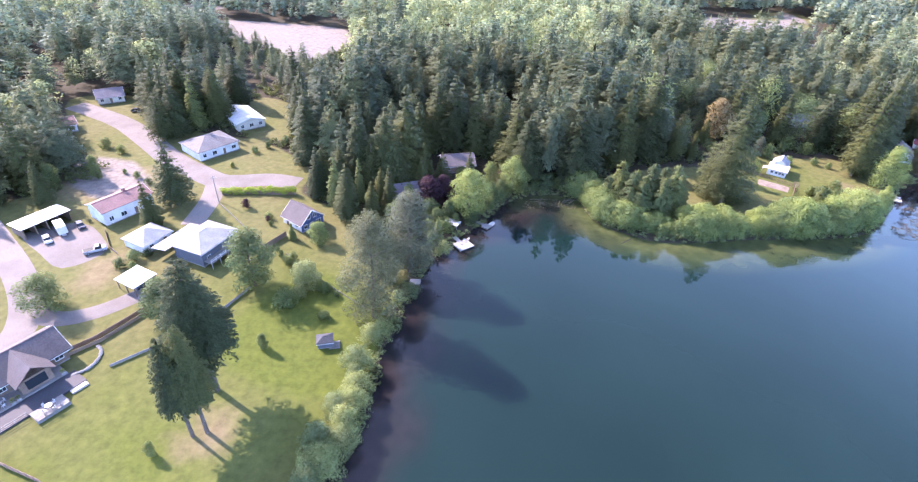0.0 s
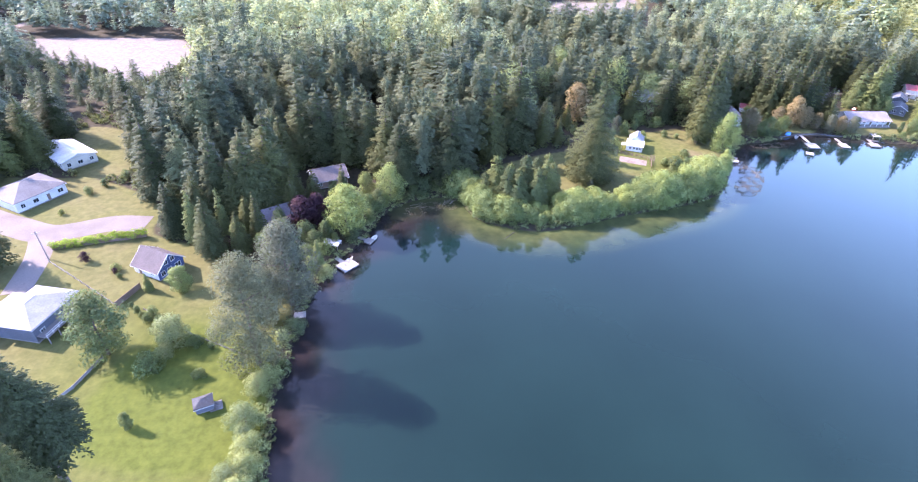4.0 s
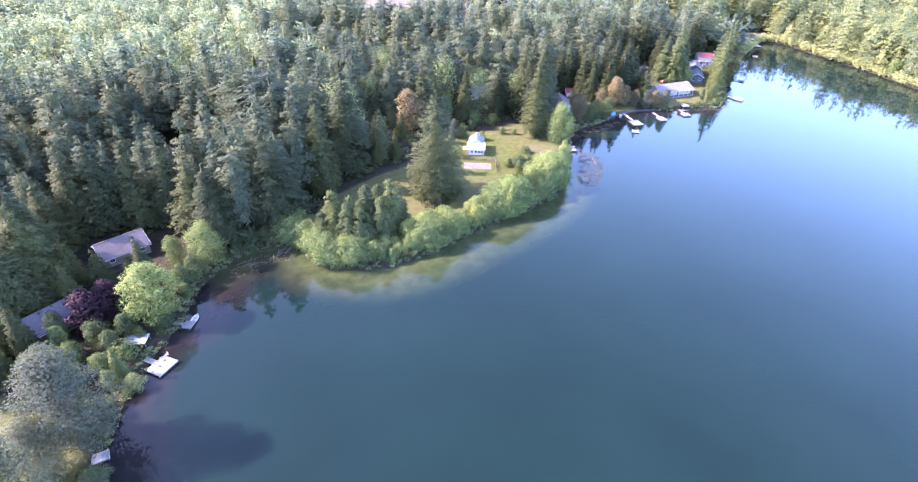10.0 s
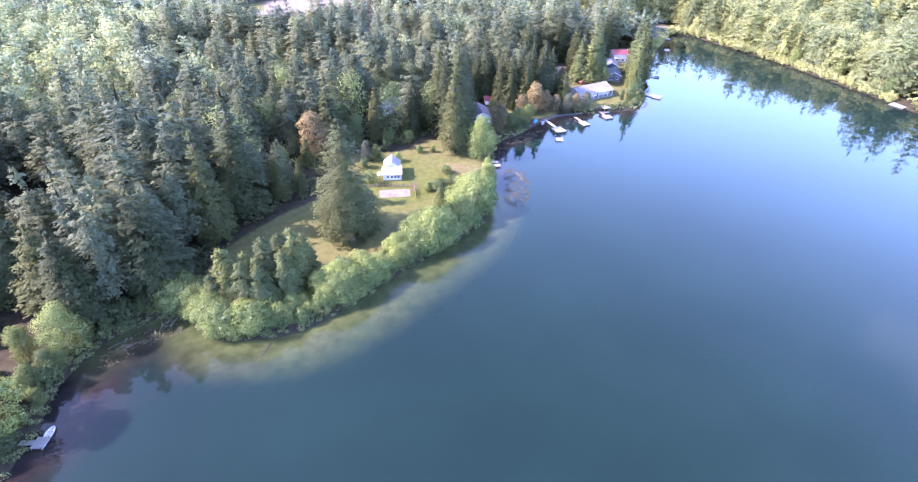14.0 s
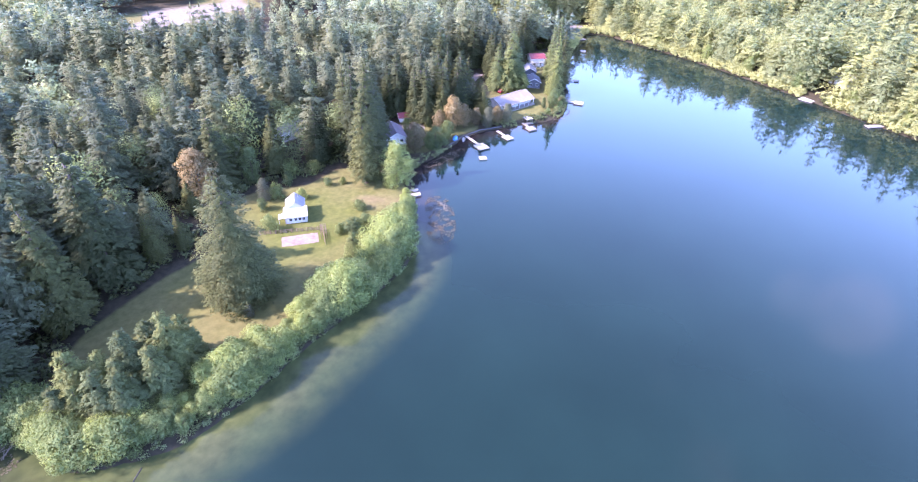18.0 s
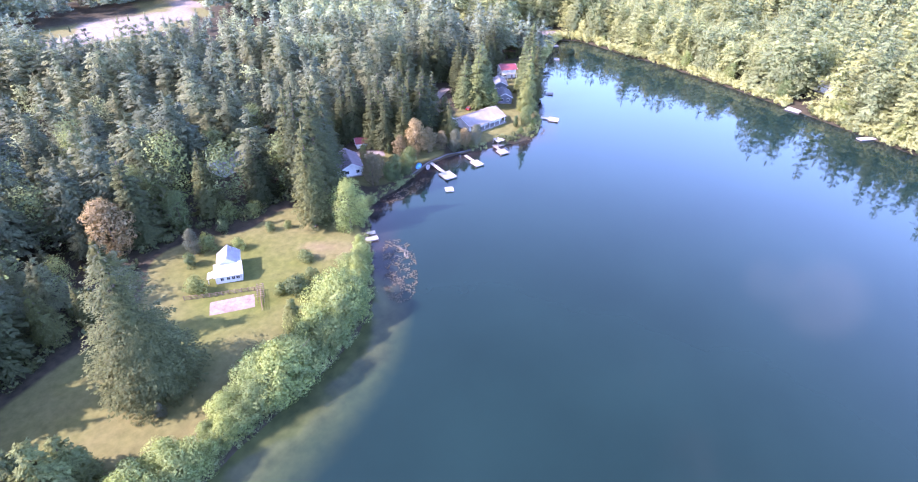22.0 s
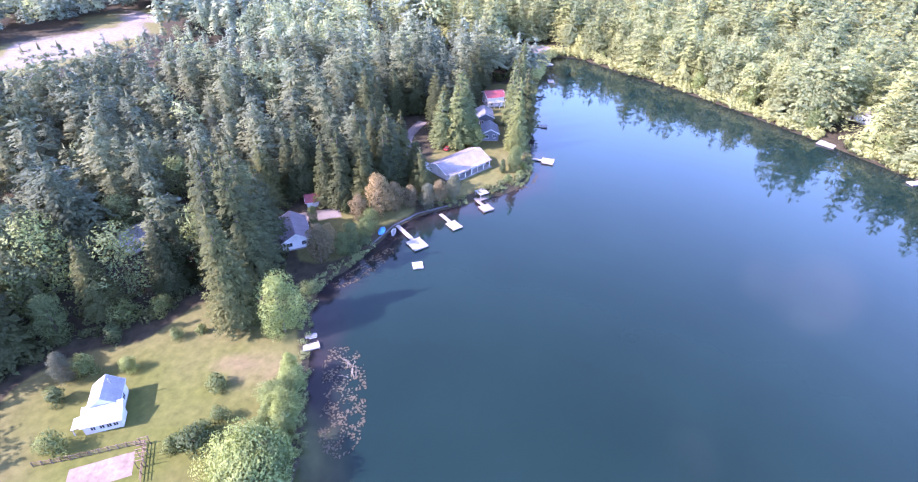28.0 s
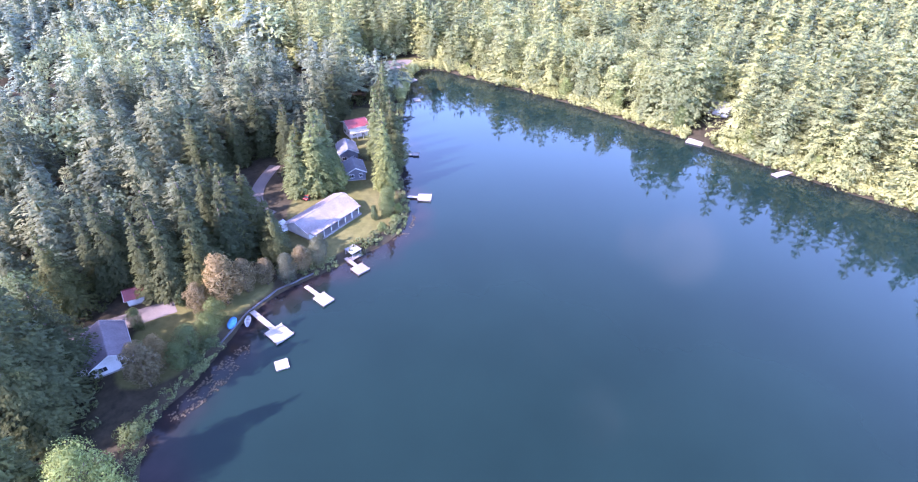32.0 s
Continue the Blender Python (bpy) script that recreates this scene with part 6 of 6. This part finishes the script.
for i, (x, y, h) in enumerate([(-17, 111.5, 4), (-12, 114, 5), (-13.5, 119, 5.5), (-9.5, 122.5, 4), (-12, 125, 6), (-6.5, 127, 4), (-15, 129, 6.5), (-1.5, 129.5, 3.4), (0.5, 135.5, 5), (3.5, 139, 4.6), (2, 142.5, 6), (5.5, 145, 4.4), (8, 148, 5), (13.5, 152.6, 4.5), (17.5, 154.5, 4), (21.5, 156, 5), (25.5, 157, 4.4), (29, 156.5, 5), (-18.5, 117, 6), (-22, 121, 6.5), (-19, 124.5, 6), (-25, 126.5, 6)]):
    tree(("leafy0", "leafy2", "leafy1", "bush1")[i % 4], x, y, h, "dark green leafy shrub on the cove's bank", "shrub", "shrubs round the cove", 1.35 if i % 4 < 3 else 1.1)

# the point: a belt of willow shrubs, a clump of young firs, orchard trees
r_ = np.random.default_rng(21)
belt = np.array([(31, 155), (34, 152), (37, 145), (40, 140), (47, 136), (57, 133), (70, 135), (87, 140), (102, 143), (116, 147), (127, 153), (134, 161), (140, 168)], float)
k = 0
for (x0, y0), (x1, y1) in zip(belt, belt[1:]):
    L = math.hypot(x1 - x0, y1 - y0)
    nx_, ny_ = -(y1 - y0) / L, (x1 - x0) / L
    for s in np.arange(0, L, 2.7):
        for row in (0, 1):
            off = (0.9, 4.2)[row] + r_.uniform(-0.5, 0.7)
            if row and r_.uniform() < 0.2:
                continue
            x, y = x0 + (x1 - x0) * s / L + nx_ * off, y0 + (y1 - y0) * s / L + ny_ * off
            tree("shrub%d" % (k % 3), x, y, r_.uniform(4.2, 7.2) + 1.6 * math.sin(x * 0.21 + y * 0.13) + (2.4 if x > 95 and x < 125 else 0), "light green willow shrub in a dense belt along the bank", "shrub", "willow belt on the point", r_.uniform(0.85, 1.1))
            k += 1
grove([("young_fir", 47.5, 143, 16.0, 1.15), ("young_fir", 45, 150, 17.1, 1.15), ("young_fir", 54, 147, 18.2, 1.15), ("young_fir", 61.5, 147.5, 18.2, 1.15), ("young_fir", 57, 142.5, 16.0, 1.15), ("young_fir", 50.5, 141, 14.8, 1.15), ("young_fir", 41, 147, 12.5, 1.15), ("young_fir", 49.5, 148.5, 14.8, 1.15), ("young_fir", 53, 142, 11.4, 1.15), ("young_fir", 44, 145.5, 12.5, 1.15), ("young_fir", 58.5, 149.5, 16.0, 1.15), ("young_fir", 51.5, 144.5, 14.8, 1.15), ("young_fir", 64.5, 150, 13.7, 1.15), ("young_fir", 111.5, 156.5, 10.3, 1.15)],
      "young bushy conifer among willow shrubs", "conifer", "young conifers on the point")
grove([("bush1", 118.5, 168, 4.2, 1.15), ("bush0", 115.6, 170.2, 2.8, 1.1), ("bush0", 121, 169.5, 3.0, 1.1), ("bush1", 124.7, 170.4, 3.0, 0.9), ("bush0", 128, 178.3, 2.6, 1.6), ("bush1", 128, 197.5, 2.6, 0.9), ("bush0", 132.7, 195.3, 2.2), ("shrub1", 117, 195, 3.4, 0.8), ("bush1", 100.4, 184.2, 4.2, 0.9), ("bush0", 118, 206, 4), ("bush1", 122, 211, 5), ("bush0", 110.5, 199.5, 5, 0.8), ("grey_tree", 107, 200.5, 8, 1.2), ("bush0", 104, 196, 3.4), ("bush1", 129, 208, 4)],
      "low spreading fruit bush on the dry lawn by the cabin", "bush", "orchard by the cabin")
tree("grey_tree", 80, 153.8, 4.0, "small grey leafless-looking shrub on the point", "shrub", wide=1.3)
tree("fir1", 139.5, 191, 35, "tall dark fir on the point's far side", "conifer", wide=0.95)
tree("fir2", 142.5, 191, 19, "dark fir beside a taller fir", "conifer", wide=1.1)
tree("willow1", 146.5, 183, 15.5, "round light green tree at the water's edge", wide=1.0)
tree("willow0", 140.3, 170, 7.0, "yellow-green shrubby willow at the bank", "willow", wide=0.95)
tree("tan_tree", 92, 212, 17, "tan flowering broadleaf tree before dark woods", wide=1.15)
tree("leafy1", 108, 226, 12, "light green broadleaf tree at the woods' edge")
grove([("fir3", 193, 212.5, 20, 1.2), ("cedar0", 208, 216, 17, 1.2), ("fir2", 186, 222, 25, 1.2)], "dense dark green fir behind the lakeside lots", "conifer", "firs behind the east lots")
# the east lots
grove([("tan_tree", 167.5, 199, 12, 1.0), ("tan_tree", 172, 201.5, 9, 1.0), ("tan_tree", 193.5, 206, 14, 1.05), ("tan_tree", 199, 205, 10, 1.1), ("tan_tree", 187.5, 208, 9, 1.0)], "tan flowering tree beside a lakeside house", "tree", "tan trees on the east bank")
grove([("leafy0", 178, 199.5, 8, 1.2), ("leafy1", 183.5, 200.5, 7, 1.1), ("bush1", 158, 190.5, 3.4, 1.2), ("leafy0", 174, 198, 7, 1.2), ("leafy1", 187.5, 202.5, 7, 1.1), ("leafy2", 171, 205, 6), ("bush0", 176, 196.8, 3, 1.2), ("bush1", 181, 197.8, 2.6, 1.2), ("leafy0", 176.5, 216, 6), ("leafy2", 187, 214, 5)], "green leafy tree on the east bank", "tree", "leafy trees on the east bank")
grove([("grey_tree", 208, 199.5, 9, 1.3), ("tan_tree", 213, 199, 8, 1.1), ("grey_tree", 217.5, 197.5, 8.5, 1.3), ("grey_tree", 221, 199.5, 7, 1.2), ("tan_tree", 204, 203, 8, 1.1)], "sparse grey-tan tree over the seawall", "tree", "grey trees over the seawall")
grove([("leafy0", 247, 196, 7, 1.15), ("leafy1", 251, 198.5, 7.5, 1.1), ("willow0", 254, 200, 6, 1.1), ("leafy2", 243.5, 198, 5), ("shrub0", 240, 192.5, 2.6), ("shrub1", 246, 192, 2.4), ("shrub2", 251.5, 194.5, 2.8)], "leafy green bush on the small headland", "bush", "bushes on the headland")
grove([("cedar0", 246, 223, 25, 1.6), ("cedar1", 251, 226.5, 28, 1.7), ("cedar0", 242, 227, 22, 1.6), ("cedar1", 255, 225, 20, 1.7), ("cedar0", 258, 231, 24, 1.5), ("willow0", 251, 219, 9, 1.5)], "light green cedar behind a long house", "cedar", "cedars behind the long house")
grove([("cedar0", 262, 207, 29, 1.0), ("fir2", 268, 212, 26, 1.0), ("cedar1", 280, 224, 28, 1.05), ("fir2", 287, 228.5, 24, 1.0), ("cedar0", 274, 217.5, 25, 1.0), ("fir3", 300, 237, 24, 1.0), ("cedar1", 308, 241, 26, 1.0), ("fir1", 320, 250, 24, 1.0)], "tall narrow fir at the water's edge", "conifer", "firs along the east bank")
grove([("fir3", 155, 224, 30), ("fir1", 149, 202.5, 38), ("fir0", 146, 206, 40), ("fir3", 153.5, 208, 38), ("fir2", 157, 214, 33), ("fir1", 147.5, 214, 36), ("fir0", 189, 218, 27, 1.25), ("fir1", 196, 215.5, 26, 1.3), ("fir0", 203, 214, 24, 1.25), ("fir2", 200, 223, 29, 1.2), ("fir3", 192, 225, 30, 1.1), ("fir1", 184, 231, 30), ("fir2", 208, 226, 28)], "tall blue-green fir behind the east bank gardens", "conifer", "firs behind the gardens")
r_ = np.random.default_rng(33)
for k in range(46):
    f = k / 45
    i = int(f * 10.99)
    pts = [(386, 262), (384, 240), (381, 210), (375, 175), (369, 150), (361, 120), (352, 92), (346, 70), (342, 50), (338, 30), (335, 10), (334, 8)]
    g = f * 10.99 - i
    x = pts[i][0] + (pts[i + 1][0] - pts[i][0]) * g + r_.uniform(2, 6)
    y = pts[i][1] + (pts[i + 1][1] - pts[i][1]) * g + r_.uniform(-2, 2)
    if abs(y - 120) < 4 or abs(y - 84) < 3:
        continue
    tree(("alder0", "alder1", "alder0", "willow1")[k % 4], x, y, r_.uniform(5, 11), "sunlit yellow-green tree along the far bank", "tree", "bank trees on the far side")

# ---- water plants and dead wood ----
def pads(name, outline, n, label):
    r = np.random.default_rng(n)
    poly = smooth_loop(outline, 3)
    lo, hi = poly.min(0), poly.max(0)
    P = r.uniform(lo, hi, (n * 3, 2))
    P = P[inside(poly, P[:, 0], P[:, 1]) & (np.sin(P[:, 0] * 1.3) + np.cos(P[:, 1] * 1.7 + 1) + r.normal(0, 0.5, len(P)) > -0.3)][:n]
    V, F = [], []
    for x, y in P:
        s, a0, zz = r.uniform(0.10, 0.27), r.uniform(0, 6), r.uniform(0.02, 0.09)
        b = len(V)
        V.append((x, y, zz))
        for q in range(7):
            a = a0 + q * 0.93
            V.append((x + s * math.cos(a), y + s * math.sin(a), zz + r.uniform(-0.01, 0.05)))
        F += [(b, b + 1 + q, b + 2 + q) for q in range(6)]
    return tagged(new(name, mesh_of(name, V, F, PADS)), label, "water plants", kind="stuff")


pads("lily_pads", [(137, 156), (142, 161), (147, 169), (152, 172), (155, 166), (149, 156), (141, 148), (135, 149)], 900, "tan and pinkish lily pads floating near the point")
pads("lily_pads", [(164, 190), (172, 191.5), (184, 193), (186, 190), (176, 187), (167, 187)], 330, "tan lily pads floating off the east bank")
pads("lily_pads", [(13, 146), (21, 151), (31, 150), (32, 146), (24, 145), (17, 143)], 260, "sparse floating leaves in the cove")
pads("lily_pads", [(238, 188), (246, 187), (254, 191), (250, 187), (243, 185)], 160, "tan water plants round the headland")
def dead_branches(x, y, turn, n, label):
    t = thing("fallen_branches", x, y, 0, turn, label, "dead wood")
    r = np.random.default_rng(n)
    for i in range(n):
        L, a = r.uniform(1.5, 4.5), r.uniform(-0.9, 0.9)
        px, py = r.uniform(-2.5, 2.5), r.uniform(-1.5, 1.5)
        part("branch", tube([(px, py, 0.02), (px + L * 0.5 * math.cos(a), py + L * 0.5 * math.sin(a), r.uniform(0.2, 0.7)), (px + L * math.cos(a), py + L * math.sin(a), r.uniform(0.0, 0.9))], [0.09, 0.06, 0.02], 5), DEADWOOD, t)


dead_branches(28, 149.5, 30, 12, "bleached fallen branches lying in the shallow cove")
dead_branches(18.5, 148.5, 10, 6, "bleached driftwood in the shallow cove")
dead_branches(150, 163, 80, 8, "bleached branches standing in shallow water")
t = thing("sunken_log", 48.0, 130.8, -0.05, 223, "dark waterlogged log in the shallows", "log")
part("trunk", tube([(0, 0, -0.1), (0, 0, 4), (0.2, 0, 8)], [0.14, 0.11, 0.06], 7), WETWOOD, t).matrix_local = pose(0, 0, 0.05, 0, 90, 0)

# ---- terrace furniture of the lodge ----
def terrace_table(x, y, turn):
    t = thing("patio_table", x, y, LODGE_Z, turn, "round pale patio table on a grey terrace", "table")
    bm = bmesh.new()
    bmesh.ops.create_cone(bm, cap_ends=True, segments=20, radius1=0.6, radius2=0.6, depth=0.05)
    part("tabletop", bm, PLASTIC, t).location = (0, 0, 0.73)
    for k in range(4):
        p = part("leg", box(-0.03, 0.03, -0.03, 0.03, 0, 0.71), METAL, t)
        p.location = (0.38 * math.cos(k * 1.571 + 0.78), 0.38 * math.sin(k * 1.571 + 0.78), 0)
    return t


def planter(x, y, turn):
    t = thing("planter", x, y, LODGE_Z, turn, "small round shrub in a grey planter box", "planter")
    part("box", box(-0.4, 0.4, -0.4, 0.4, 0, 0.5, 0.03), STONE, t)
    r = np.random.default_rng(3)
    V, F, N = leaf_crown(r, [(0, 0, 0.75, 0.45), (0.15, 0.1, 0.95, 0.3)], 220, 0.1)
    p = new("plant", np_mesh("plant", V, F, M_LEAF, None, N))
    p.parent = t
    return t


LODGE_Z = height(-90, 42.5) + 0.25
m_lodge = pose(-90, 42.5, 0, 0, 0, 65)
for lx, ly in ((3.2, -6.6), (-3.5, -6.5), (8.3, -14.6)):
    v = m_lodge @ Vector((lx, ly, 0))
    terrace_table(v.x, v.y, 0)
    for k in range(4):
        a = k * math.pi / 2 + 0.4
        q = m_lodge @ Vector((lx + 1.05 * math.cos(a), ly + 1.05 * math.sin(a), 0))
        c = chair(q.x, q.y, LODGE_Z, 65 + math.degrees(a) - 90)
        tagged(c, "pale patio chair round a terrace table", "chair", "chairs on the terrace")
for lx in (14.0, 6.0, 5.0, 0.2, -6.5):
    v = m_lodge @ Vector((lx, -7.9, 0))
    planter(v.x, v.y, 65)

# the deck beside the playhouse and the little jetty below the lawn
t = thing("garden_deck", -26.4, 70.6, height(-26.4, 70.6), 20, "weathered grey slatted deck beside the playhouse", "deck")
for k in range(7):
    p = part("slat", box(-1.25, 1.25, -0.13, 0.13, 0.16, 0.22), GREYWOOD, t)
    p.matrix_local = pose(0, -1.05 + 0.35 * k, 0)
for s in (-1, 1):
    p = part("bearer", box(-0.06, 0.06, -1.2, 1.2, -0.1, 0.155), DARKWOOD, t)
    p.matrix_local = pose(s * 0.95, 0, 0)
dock(-23.5, 70.8, -22, 3.4, 0.9, (2.6, 1.2), GREYWOOD, "small weathered grey jetty below the lawn")
